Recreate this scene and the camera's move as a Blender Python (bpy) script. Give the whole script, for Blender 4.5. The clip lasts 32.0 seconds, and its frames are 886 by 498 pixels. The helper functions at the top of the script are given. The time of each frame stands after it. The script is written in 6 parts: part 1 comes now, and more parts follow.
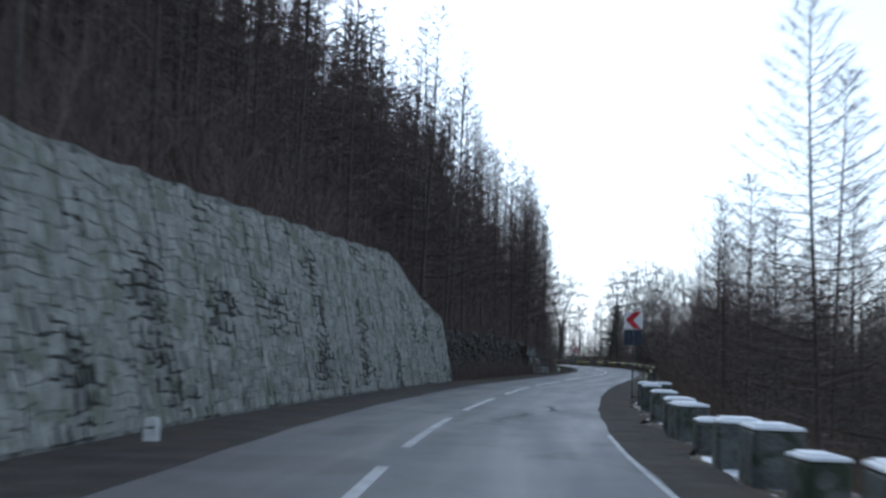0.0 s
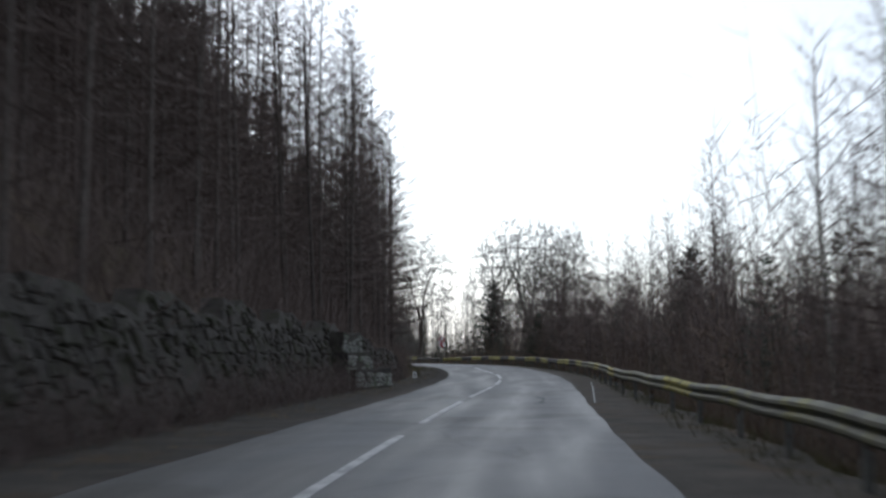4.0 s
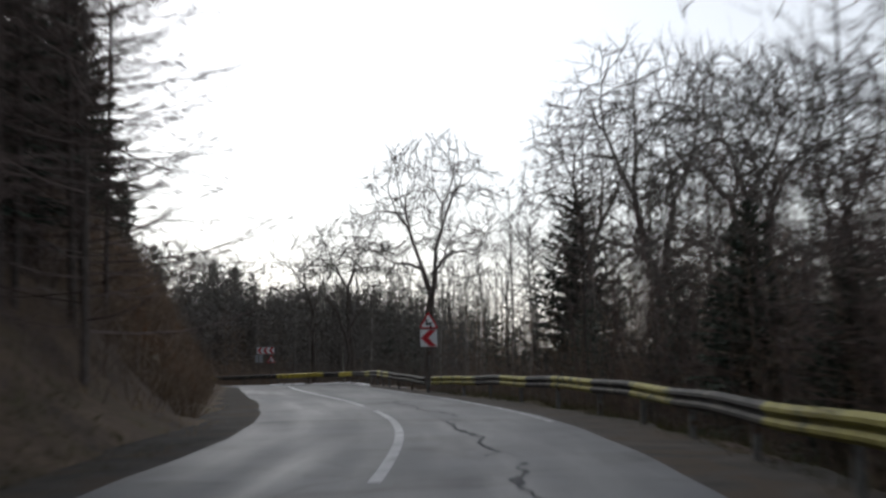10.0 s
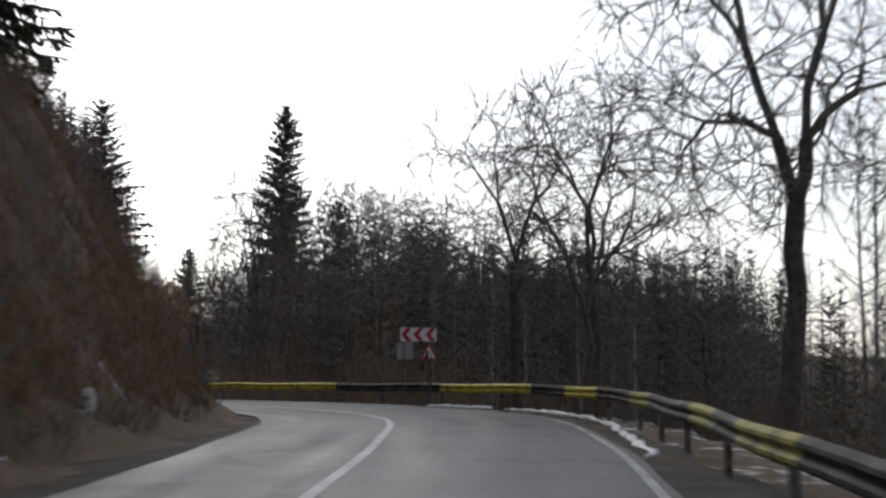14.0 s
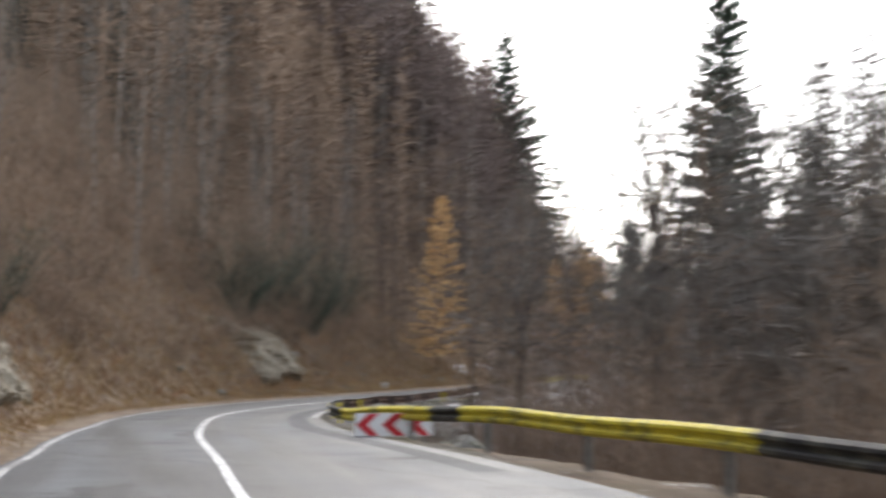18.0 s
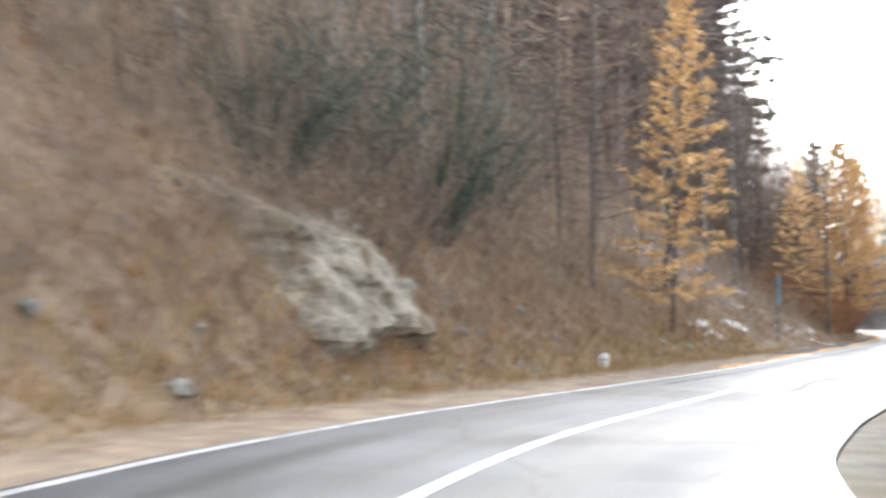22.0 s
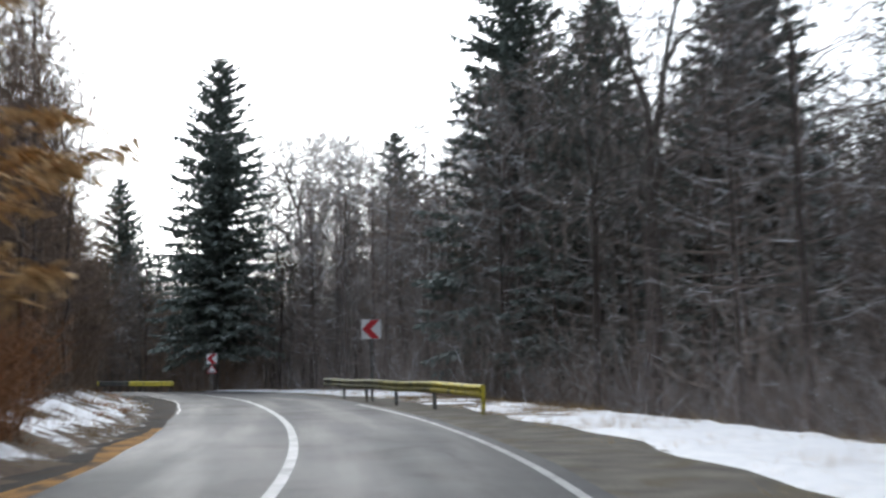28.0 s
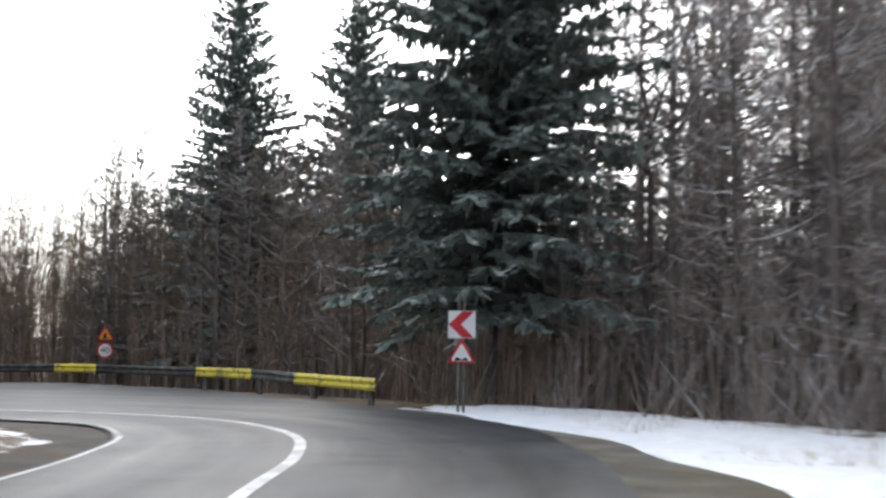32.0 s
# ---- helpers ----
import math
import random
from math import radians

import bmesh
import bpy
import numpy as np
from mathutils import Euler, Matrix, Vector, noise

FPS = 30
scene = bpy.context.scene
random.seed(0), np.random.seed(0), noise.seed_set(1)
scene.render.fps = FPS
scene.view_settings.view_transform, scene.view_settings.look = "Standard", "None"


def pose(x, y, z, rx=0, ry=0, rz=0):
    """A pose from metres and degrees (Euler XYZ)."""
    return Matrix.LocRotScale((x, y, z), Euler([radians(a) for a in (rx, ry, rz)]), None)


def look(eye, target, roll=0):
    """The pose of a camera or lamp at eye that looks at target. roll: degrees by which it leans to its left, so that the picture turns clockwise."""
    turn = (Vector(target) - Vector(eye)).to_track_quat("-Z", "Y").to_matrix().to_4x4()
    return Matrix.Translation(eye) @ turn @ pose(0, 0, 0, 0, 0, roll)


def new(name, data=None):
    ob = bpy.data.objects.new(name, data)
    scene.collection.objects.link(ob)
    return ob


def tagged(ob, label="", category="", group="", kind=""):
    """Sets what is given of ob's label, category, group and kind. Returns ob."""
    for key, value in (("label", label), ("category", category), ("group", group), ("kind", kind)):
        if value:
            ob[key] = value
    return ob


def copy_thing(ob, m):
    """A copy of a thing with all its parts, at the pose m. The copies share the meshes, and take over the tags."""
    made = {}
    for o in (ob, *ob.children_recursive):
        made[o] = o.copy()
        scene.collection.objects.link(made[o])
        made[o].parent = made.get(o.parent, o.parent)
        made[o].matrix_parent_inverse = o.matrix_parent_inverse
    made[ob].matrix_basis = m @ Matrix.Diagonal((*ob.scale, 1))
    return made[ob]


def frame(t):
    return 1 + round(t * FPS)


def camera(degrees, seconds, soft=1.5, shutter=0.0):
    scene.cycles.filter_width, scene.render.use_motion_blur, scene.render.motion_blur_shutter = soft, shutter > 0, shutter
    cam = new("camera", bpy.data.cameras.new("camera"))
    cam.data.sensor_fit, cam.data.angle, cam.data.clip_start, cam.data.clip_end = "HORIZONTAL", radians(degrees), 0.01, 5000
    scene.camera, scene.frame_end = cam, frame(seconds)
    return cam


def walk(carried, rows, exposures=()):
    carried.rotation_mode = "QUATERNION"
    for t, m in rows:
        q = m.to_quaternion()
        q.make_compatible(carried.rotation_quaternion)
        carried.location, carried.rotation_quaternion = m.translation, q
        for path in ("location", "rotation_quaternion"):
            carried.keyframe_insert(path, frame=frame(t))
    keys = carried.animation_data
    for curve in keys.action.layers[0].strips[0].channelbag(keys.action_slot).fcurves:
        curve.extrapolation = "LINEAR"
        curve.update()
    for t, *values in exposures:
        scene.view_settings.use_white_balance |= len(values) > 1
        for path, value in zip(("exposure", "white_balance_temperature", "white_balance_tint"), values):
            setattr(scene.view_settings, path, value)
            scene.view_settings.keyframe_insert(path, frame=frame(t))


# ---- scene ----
cam = camera(39.0, 32.0, soft=2.6, shutter=0.8)
PATH = [
    (0, (0.000, 0.000, 1.334), (-0.132, 1.989, 1.496), 1.95),
    (0.5, (-0.092, 5.710, 1.304), (-0.217, 7.699, 1.467), 1.09),
    (1, (-0.184, 11.706, 1.270), (-0.301, 13.696, 1.432), 1.04),
    (1.5, (-0.203, 18.013, 1.234), (-0.295, 20.004, 1.391), 0.92),
    (2, (-0.057, 24.642, 1.200), (-0.104, 26.635, 1.362), 0.88),
    (2.5, (0.281, 31.554, 1.177), (0.283, 33.546, 1.356), 0.56),
    (3, (0.760, 38.656, 1.173), (0.806, 40.647, 1.362), -0.65),
    (3.5, (1.327, 45.854, 1.174), (1.421, 47.843, 1.363), -1.20),
    (4, (1.965, 53.101, 1.157), (2.056, 55.092, 1.320), -0.61),
    (4.5, (2.661, 60.369, 1.118), (2.763, 62.360, 1.273), -0.25),
    (5, (3.406, 67.625, 1.072), (3.521, 69.615, 1.233), -0.37),
    (5.5, (4.192, 74.844, 1.039), (4.312, 76.831, 1.226), -0.82),
    (6, (5.009, 82.019, 1.028), (5.136, 84.007, 1.203), -0.78),
    (6.5, (5.846, 89.165, 1.036), (5.987, 91.152, 1.213), -0.58),
    (7, (6.686, 96.323, 1.055), (6.833, 98.310, 1.222), -0.35),
    (7.5, (7.506, 103.547, 1.077), (7.641, 105.535, 1.247), -0.27),
    (8, (8.262, 110.868, 1.098), (8.367, 112.858, 1.264), -0.30),
    (8.5, (8.902, 118.257, 1.118), (8.965, 120.248, 1.293), -0.23),
    (9, (9.391, 125.638, 1.139), (9.411, 127.630, 1.315), 0.01),
    (9.5, (9.724, 132.919, 1.159), (9.705, 134.911, 1.334), -0.17),
    (10, (9.914, 140.016, 1.174), (9.857, 142.008, 1.346), -1.04),
    (10.5, (9.967, 146.875, 1.186), (9.879, 148.867, 1.352), -1.10),
    (11, (9.857, 153.478, 1.194), (9.721, 155.466, 1.368), -0.60),
    (11.5, (9.525, 159.848, 1.202), (9.305, 161.828, 1.375), 0.28),
    (12, (8.919, 166.028, 1.208), (8.605, 167.995, 1.385), 0.23),
    (12.5, (8.051, 172.051, 1.211), (7.649, 174.002, 1.386), 0.23),
    (13, (7.014, 177.914, 1.211), (6.559, 179.854, 1.382), 0.28),
    (13.5, (5.936, 183.576, 1.206), (5.470, 185.513, 1.377), 0.24),
    (14, (4.904, 188.987, 1.195), (4.459, 190.930, 1.362), 0.18),
    (14.5, (3.932, 194.117, 1.176), (3.472, 196.056, 1.336), 0.15),
    (15, (2.993, 198.956, 1.150), (2.520, 200.893, 1.305), 0.43),
    (15.5, (2.055, 203.526, 1.118), (1.562, 205.458, 1.267), 1.02),
    (16, (1.074, 207.879, 1.084), (0.542, 209.801, 1.236), 1.18),
    (16.5, (-0.033, 212.091, 1.053), (-0.644, 213.990, 1.207), 1.25),
    (17, (-1.417, 216.246, 1.028), (-2.177, 218.090, 1.179), 0.73),
    (17.5, (-3.255, 220.382, 1.004), (-4.194, 222.141, 1.157), 0.37),
    (18, (-5.654, 224.448, 0.968), (-6.785, 226.090, 1.119), 0.37),
    (18.5, (-8.586, 228.342, 0.907), (-9.900, 229.844, 1.045), 0.09),
    (19, (-11.908, 232.015, 0.813), (-13.352, 233.393, 0.943), 0.17),
    (19.5, (-15.452, 235.520, 0.682), (-16.951, 236.841, 0.780), -0.26),
    (20, (-19.077, 238.962, 0.519), (-20.576, 240.283, 0.607), -0.22),
    (20.5, (-22.668, 242.433, 0.334), (-24.149, 243.773, 0.419), -0.43),
    (21, (-26.126, 246.007, 0.144), (-27.560, 247.398, 0.229), -0.45),
    (21.5, (-29.372, 249.771, -0.035), (-30.726, 251.240, 0.049), -0.06),
    (22, (-32.340, 253.805, -0.187), (-33.573, 255.377, -0.088), 0.46),
    (22.5, (-34.948, 258.130, -0.300), (-36.025, 259.811, -0.176), 0.64),
    (23, (-37.132, 262.709, -0.373), (-38.027, 264.492, -0.230), 0.62),
    (23.5, (-38.892, 267.547, -0.414), (-39.602, 269.410, -0.260), 0.43),
    (24, (-40.307, 272.662, -0.431), (-40.883, 274.570, -0.271), -0.35),
    (24.5, (-41.512, 278.015, -0.426), (-42.026, 279.940, -0.256), -0.63),
    (25, (-42.638, 283.543, -0.400), (-43.121, 285.475, -0.220), -0.32),
    (25.5, (-43.766, 289.184, -0.357), (-44.248, 291.116, -0.172), -0.32),
    (26, (-44.923, 294.874, -0.306), (-45.412, 296.804, -0.119), -0.98),
    (26.5, (-46.098, 300.554, -0.253), (-46.599, 302.481, -0.065), -2.08),
    (27, (-47.286, 306.183, -0.205), (-47.797, 308.108, -0.018), -1.65),
    (27.5, (-48.515, 311.744, -0.166), (-49.037, 313.667, 0.011), -1.60),
    (28, (-49.854, 317.245, -0.135), (-50.423, 319.154, 0.038), -1.20),
    (28.5, (-51.389, 322.696, -0.114), (-52.040, 324.579, 0.056), -0.63),
    (29, (-53.170, 328.098, -0.101), (-53.907, 329.950, 0.062), 0.19),
    (29.5, (-55.214, 333.464, -0.100), (-56.040, 335.278, 0.061), 0.23),
    (30, (-57.528, 338.829, -0.113), (-58.436, 340.603, 0.054), 0.66),
    (30.5, (-60.095, 344.211, -0.145), (-61.057, 345.958, 0.002), 0.00),
    (31, (-62.876, 349.591, -0.194), (-63.886, 351.312, -0.052), -0.22),
    (31.5, (-65.833, 354.942, -0.254), (-66.890, 356.634, -0.106), -0.04),
    (32, (-68.945, 360.247, -0.320), (-70.046, 361.910, -0.171), 0.83),
]
EXPOSURES = [(0, .4, 5300, 6), (2, .4, 5750, 7), (3.5, .4, 6000, 8), (6, .0, 6200, 9), (8, .05, 6300, 9), (10, .0, 6400, 10), (12, -.1, 6400, 10), (13, .0, 6400, 10), (16, .05, 6300, 10), (17, .5, 6500, 11), (18, 1.8, 6600, 11), (19, 3.0, 6700, 11), (20, 3.25, 6600, 10), (21, 2.98, 6500, 9), (22, 3.0, 6400, 9), (23, 2.85, 6300, 9), (24, 1.85, 6100, 8), (26.5, 1.3, 6200, 9), (28, 1.05, 6150, 8), (29, .88, 6200, 9), (30, .95, 6300, 9), (31, 1.15, 6300, 9), (32, 1.8, 6400, 9)]
walk(cam, [(t, look(eye, target, roll)) for t, eye, target, roll in PATH], EXPOSURES)

# ---- light: a white overcast sky ----
world = bpy.data.worlds.new("sky")
scene.world = world
world.use_nodes = True
wn = world.node_tree.nodes
sky = wn.new("ShaderNodeTexSky")
sky.sky_type, sky.sun_disc = "NISHITA", False
sky.sun_elevation, sky.sun_rotation = radians(36), radians(-32)
sky.air_density, sky.dust_density, sky.ozone_density = 1.0, 1.6, 1.0
grey = wn.new("ShaderNodeHueSaturation")
grey.inputs["Saturation"].default_value = 0.3
world.node_tree.links.new(sky.outputs["Color"], grey.inputs["Color"])
world.node_tree.links.new(grey.outputs["Color"], wn["Background"].inputs["Color"])
wn["Background"].inputs["Strength"].default_value = 0.15
sun = new("sun", bpy.data.lights.new("sun", "SUN"))
sun.data.energy, sun.data.angle, sun.data.color = 0.4, radians(20), (1, .97, .93)
sun.matrix_world = look((-32, 51, 44), (0, 0, 0))


# ---- plan of the road: the middle line in metres, and its height ----
ROAD = [
    (-0.6, -60.02), (-0.75, -48.73), (-0.9, -37.44), (-1.05, -26.15), (-1.2, -14.86), (-1.35, -3.58), (-1.5, 7.71), (-1.61, 19.0),
    (-1.32, 30.28), (-0.66, 41.55), (0.22, 52.81), (1.35, 64.04), (2.63, 75.25), (4.01, 86.46), (5.41, 97.66), (6.71, 108.87),
    (7.72, 120.12), (8.36, 131.39), (8.69, 142.67), (8.7, 153.96), (7.98, 165.22), (6.1, 176.35), (3.75, 187.39), (1.5, 198.45),
    (-0.75, 209.51), (-3.98, 220.31), (-10.23, 229.65), (-18.31, 237.53), (-26.69, 245.09), (-34.21, 253.49), (-39.48, 263.43), (-42.48, 274.3),
    (-44.73, 285.36), (-46.96, 296.43), (-49.26, 307.48), (-51.79, 318.48), (-55.05, 329.29), (-59.36, 339.71), (-64.41, 349.81), (-69.98, 359.62),
    (-75.75, 368.15), (-78.2, 371.75), (-81.0, 374.8), (-84.6, 376.9), (-88.4, 377.2), (-92.4, 376.2), (-98.0, 373.5), (-106.0, 369.5),
    (-115.0, 365.0), (-124.0, 360.5), (-133.0, 356.0),
]
RISE = [-0.01, -0.02, -0.07, -0.17, -0.25, -0.23, -0.16, -0.15, -0.31, -0.98, -1.64, -1.58, -1.5, -1.57, -2.0, -2.5]


def glide(points, n):
    q = [2 * points[0] - points[1], *points, 2 * points[-1] - points[-2]]
    out = []
    for i in range(len(points) - 1):
        p0, p1, p2, p3 = q[i:i + 4]
        for u in np.arange(n) / n:
            out.append(0.5 * (2 * p1 + (p2 - p0) * u + (2 * p0 - 5 * p1 + 4 * p2 - p3) * u * u + (3 * p1 - p0 - 3 * p2 + p3) * u ** 3))
    return np.array(out + [points[-1]])


_dense = glide([np.array(p) for p in ROAD], 10)
_run = np.r_[0, np.cumsum(np.linalg.norm(np.diff(_dense, axis=0), axis=1))]
LENGTH = float(_run[-1])
STS = np.arange(0, LENGTH, 1.0)
CX, CY = np.interp(STS, _run, _dense[:, 0]), np.interp(STS, _run, _dense[:, 1])
CZ = np.interp(STS / LENGTH, np.linspace(0, 1, len(RISE)), RISE)
CZ = np.convolve(np.pad(CZ, 12, mode="edge"), np.ones(25) / 25, "valid")
TX, TY = np.gradient(CX), np.gradient(CY)
_l = np.hypot(TX, TY)
TX, TY = TX / _l, TY / _l


def st(s, off, dz=0.0):
    """The place at s metres along the road, off metres to its right and dz over it."""
    tx, ty = np.interp(s, STS, TX), np.interp(s, STS, TY)
    n = math.hypot(tx, ty)
    return Vector((np.interp(s, STS, CX) + ty / n * off, np.interp(s, STS, CY) - tx / n * off, np.interp(s, STS, CZ) + dz))


def heading(s):
    """Degrees by which the road at s points to the left of +y."""
    return math.degrees(math.atan2(-np.interp(s, STS, TX), np.interp(s, STS, TY)))


def locate(x, y):
    """Road metres, signed offset and distance of places."""
    x, y = np.atleast_1d(np.asarray(x, float)), np.atleast_1d(np.asarray(y, float))
    s, off, dist = np.zeros(len(x)), np.zeros(len(x)), np.zeros(len(x))
    for a in range(0, len(x), 4000):
        dx, dy = x[a:a + 4000, None] - CX, y[a:a + 4000, None] - CY
        d2 = dx * dx + dy * dy
        i = d2.argmin(1)
        r = np.arange(len(i))
        side = TY[i] * dx[r, i] - TX[i] * dy[r, i]
        dist[a:a + 4000] = np.sqrt(d2[r, i])
        s[a:a + 4000], off[a:a + 4000] = STS[i] + TX[i] * dx[r, i] + TY[i] * dy[r, i], np.where(side < 0, -1, 1) * dist[a:a + 4000]
    return s, off, dist


# banks: road metres, foot, steepness, height of the steep part, slope beyond it
LEFT = np.array([
    (0, 5.7, 5, 3.7, .6), (60, 5.7, 5, 3.7, .62), (112, 6.0, 5, 5.1, .66), (118, 6.3, 4, 3.6, .66), (125, 6.7, 3, 2.5, .7),
    (157, 6.6, 2.5, 2.6, .72), (178, 5.6, 1.2, 1.2, .7), (185, 4.8, .9, 2.5, .66), (225, 4.5, 1.0, 3, .6), (250, 4.3, 1.7, 6, .65), (285, 4.2, 1.7, 7, .75),
    (318, 4.3, 1.5, 6, .85), (326, 4.8, 1.1, 6, .85), (352, 4.9, 1.05, 6, .8), (364, 4.5, .7, 4, .85), (395, 4.0, .5, 2.5, .95),
    (412, 3.8, .4, 1.8, 1.15), (426, 3.7, .35, 1.2, 1.0), (433, 3.7, .3, 1.0, .15), (445, 3.6, .2, .6, .04), (520, 3.6, .1, .4, .03)])
RIGHT = np.array([
    (0, 5.6, .7, 3, .3), (133, 5.8, .7, 3, .3), (154, 5.2, .7, 3, .3), (217, 5.3, .7, 3, .25), (244, 6.5, .7, 3, .25), (258, 5.8, .7, 3, .25),
    (286, 7.3, .7, 3, .2), (300, 6.9, .7, 3, .2), (318, 4.7, .7, 2.4, .12), (345, 4.9, .5, 1.6, .06), (392, 5.3, .4, 1.3, .02), (405, 9, .2, .6, 0),
    (445, 8, .2, .6, 0), (458, 11, .15, .4, 0), (466, 10, .15, .5, 0), (470, 14, .15, .5, 0), (476, 20, .15, .5, .0), (520, 23, .2, .8, .02)])


def rough(x, y):
    """A steady unevenness of the ground between about -1 and 1."""
    return (np.sin(x * .9 + 1.3 * np.sin(y * .43)) * np.sin(y * .8 + np.sin(x * .37)) * .6
            + np.sin(x * 2.3 + y * 1.1 + 2 * np.sin(y * .7)) * np.sin(y * 2.1 - x * .6) * .4)


def ground_z(x, y):
    s, off, dist = locate(x, y)
    x, y = np.atleast_1d(x), np.atleast_1d(y)
    base = np.interp(s, STS, CZ)
    z = base - 0.10
    for table, sign in ((LEFT, -1), (RIGHT, 1)):
        foot, steep, high, slope = (np.interp(s, table[:, 0], table[:, i]) for i in (1, 2, 3, 4))
        d = dist - foot
        if sign < 0:  # the bank eases out of the verge
            k = np.interp(s, [180, 225, 470, 480], [.02, .5, .5, .02])
            d = np.where(d < k, np.clip(d + k, 0, None) ** 2 / (4 * k), d)
        d = np.clip(d, 0, 75)
        first = np.minimum(d * steep, high)
        rise = first + np.clip(d - high / steep, 0, None) * slope
        z = np.where(off * sign > 0, z - sign * rise + np.clip(d / 3, 0, 1) * rough(x, y) * (np.interp(s, [200, 235, 290, 330, 372, 400], [.35, .75, .75, .5, .5, .35]) if sign < 0 else .2), z)
    return z



# ---- materials ----
def blend(name, dark, light, scale=4.0, rough_=.85, bump=.3, fine=40.0, stain=None, metal=0.0, coords="Object", spec=.3):
    """Two tones by a coarse and a fine noise, with relief, and stains of a third tone."""
    m = bpy.data.materials.new(name)
    m.use_nodes = True
    n, l = m.node_tree.nodes, m.node_tree.links
    b = n["Principled BSDF"]
    b.inputs["Roughness"].default_value, b.inputs["Metallic"].default_value = rough_, metal
    b.inputs["Specular IOR Level"].default_value = spec
    tc = n.new("ShaderNodeTexCoord")
    if coords == "World":
        geo = n.new("ShaderNodeNewGeometry")
        where = geo.outputs["Position"]
    else:
        where = tc.outputs[coords]
    a, f = n.new("ShaderNodeTexNoise"), n.new("ShaderNodeTexNoise")
    for t, s, d in ((a, scale, 4), (f, fine, 3)):
        t.inputs["Scale"].default_value, t.inputs["Detail"].default_value = s, d
        l.new(where, t.inputs["Vector"])
    mid = n.new("ShaderNodeMix")
    mid.inputs["Factor"].default_value = .45
    l.new(a.outputs["Fac"], mid.inputs["A"]), l.new(f.outputs["Fac"], mid.inputs["B"])
    ramp = n.new("ShaderNodeValToRGB")
    ramp.color_ramp.elements[0].position, ramp.color_ramp.elements[1].position = .36, .64
    ramp.color_ramp.elements[0].color, ramp.color_ramp.elements[1].color = (*dark, 1), (*light, 1)
    l.new(mid.outputs["Result"], ramp.inputs["Fac"])
    colour = ramp.outputs["Color"]
    if stain:
        g = n.new("ShaderNodeTexNoise")
        g.inputs["Scale"].default_value, g.inputs["Detail"].default_value, g.inputs["Distortion"].default_value = scale * .6, 6, 1.0
        l.new(where, g.inputs["Vector"])
        cut = n.new("ShaderNodeMapRange")
        cut.inputs["From Min"].default_value, cut.inputs["From Max"].default_value = .52, .62
        l.new(g.outputs["Fac"], cut.inputs["Value"])
        mix = n.new("ShaderNodeMix")
        mix.data_type = "RGBA"
        l.new(cut.outputs["Result"], mix.inputs["Factor"]), l.new(colour, mix.inputs["A"])
        mix.inputs["B"].default_value = (*stain, 1)
        colour = mix.outputs["Result"]
    l.new(colour, b.inputs["Base Color"])
    if bump:
        bm_ = n.new("ShaderNodeBump")
        bm_.inputs["Strength"].default_value, bm_.inputs["Distance"].default_value = bump, .03
        l.new(mid.outputs["Result"], bm_.inputs["Height"]), l.new(bm_.outputs["Normal"], b.inputs["Normal"])
    return m


def whitened(m, white=(.82, .85, .9), low=.45, high=.8, scale=3.0, lower=.42):
    """Snow that lies on what faces up, in patches."""
    n, l = m.node_tree.nodes, m.node_tree.links
    b = n["Principled BSDF"]
    old = b.inputs["Base Color"].links[0].from_socket
    geo = n.new("ShaderNodeNewGeometry")
    xyz = n.new("ShaderNodeSeparateXYZ")
    l.new(geo.outputs["Normal"], xyz.inputs["Vector"])
    up, no, patch, mul, mix = n.new("ShaderNodeMapRange"), n.new("ShaderNodeTexNoise"), n.new("ShaderNodeMapRange"), n.new("ShaderNodeMath"), n.new("ShaderNodeMix")
    up.inputs["From Min"].default_value, up.inputs["From Max"].default_value = low, high
    l.new(xyz.outputs["Z"], up.inputs["Value"])
    no.inputs["Scale"].default_value = scale
    l.new(geo.outputs["Position"], no.inputs["Vector"])
    patch.inputs["From Min"].default_value, patch.inputs["From Max"].default_value = lower, lower + .1
    l.new(no.outputs["Fac"], patch.inputs["Value"])
    mul.operation, mix.data_type = "MULTIPLY", "RGBA"
    l.new(up.outputs["Result"], mul.inputs[0]), l.new(patch.outputs["Result"], mul.inputs[1])
    l.new(mul.outputs["Value"], mix.inputs["Factor"]), l.new(old, mix.inputs["A"])
    mix.inputs["B"].default_value = (*white, 1)
    l.new(mix.outputs["Result"], b.inputs["Base Color"])
    return m


def spread(m, amount=.25):
    """Every copy a little lighter or darker than the next."""
    n, l = m.node_tree.nodes, m.node_tree.links
    b = n["Principled BSDF"]
    old = b.inputs["Base Color"].links[0].from_socket
    info, hsv, rng = n.new("ShaderNodeObjectInfo"), n.new("ShaderNodeHueSaturation"), n.new("ShaderNodeMapRange")
    rng.inputs["To Min"].default_value, rng.inputs["To Max"].default_value = 1 - amount, 1 + amount
    l.new(info.outputs["Random"], rng.inputs["Value"]), l.new(rng.outputs["Result"], hsv.inputs["Value"])
    l.new(old, hsv.inputs["Color"]), l.new(hsv.outputs["Color"], b.inputs["Base Color"])
    return m


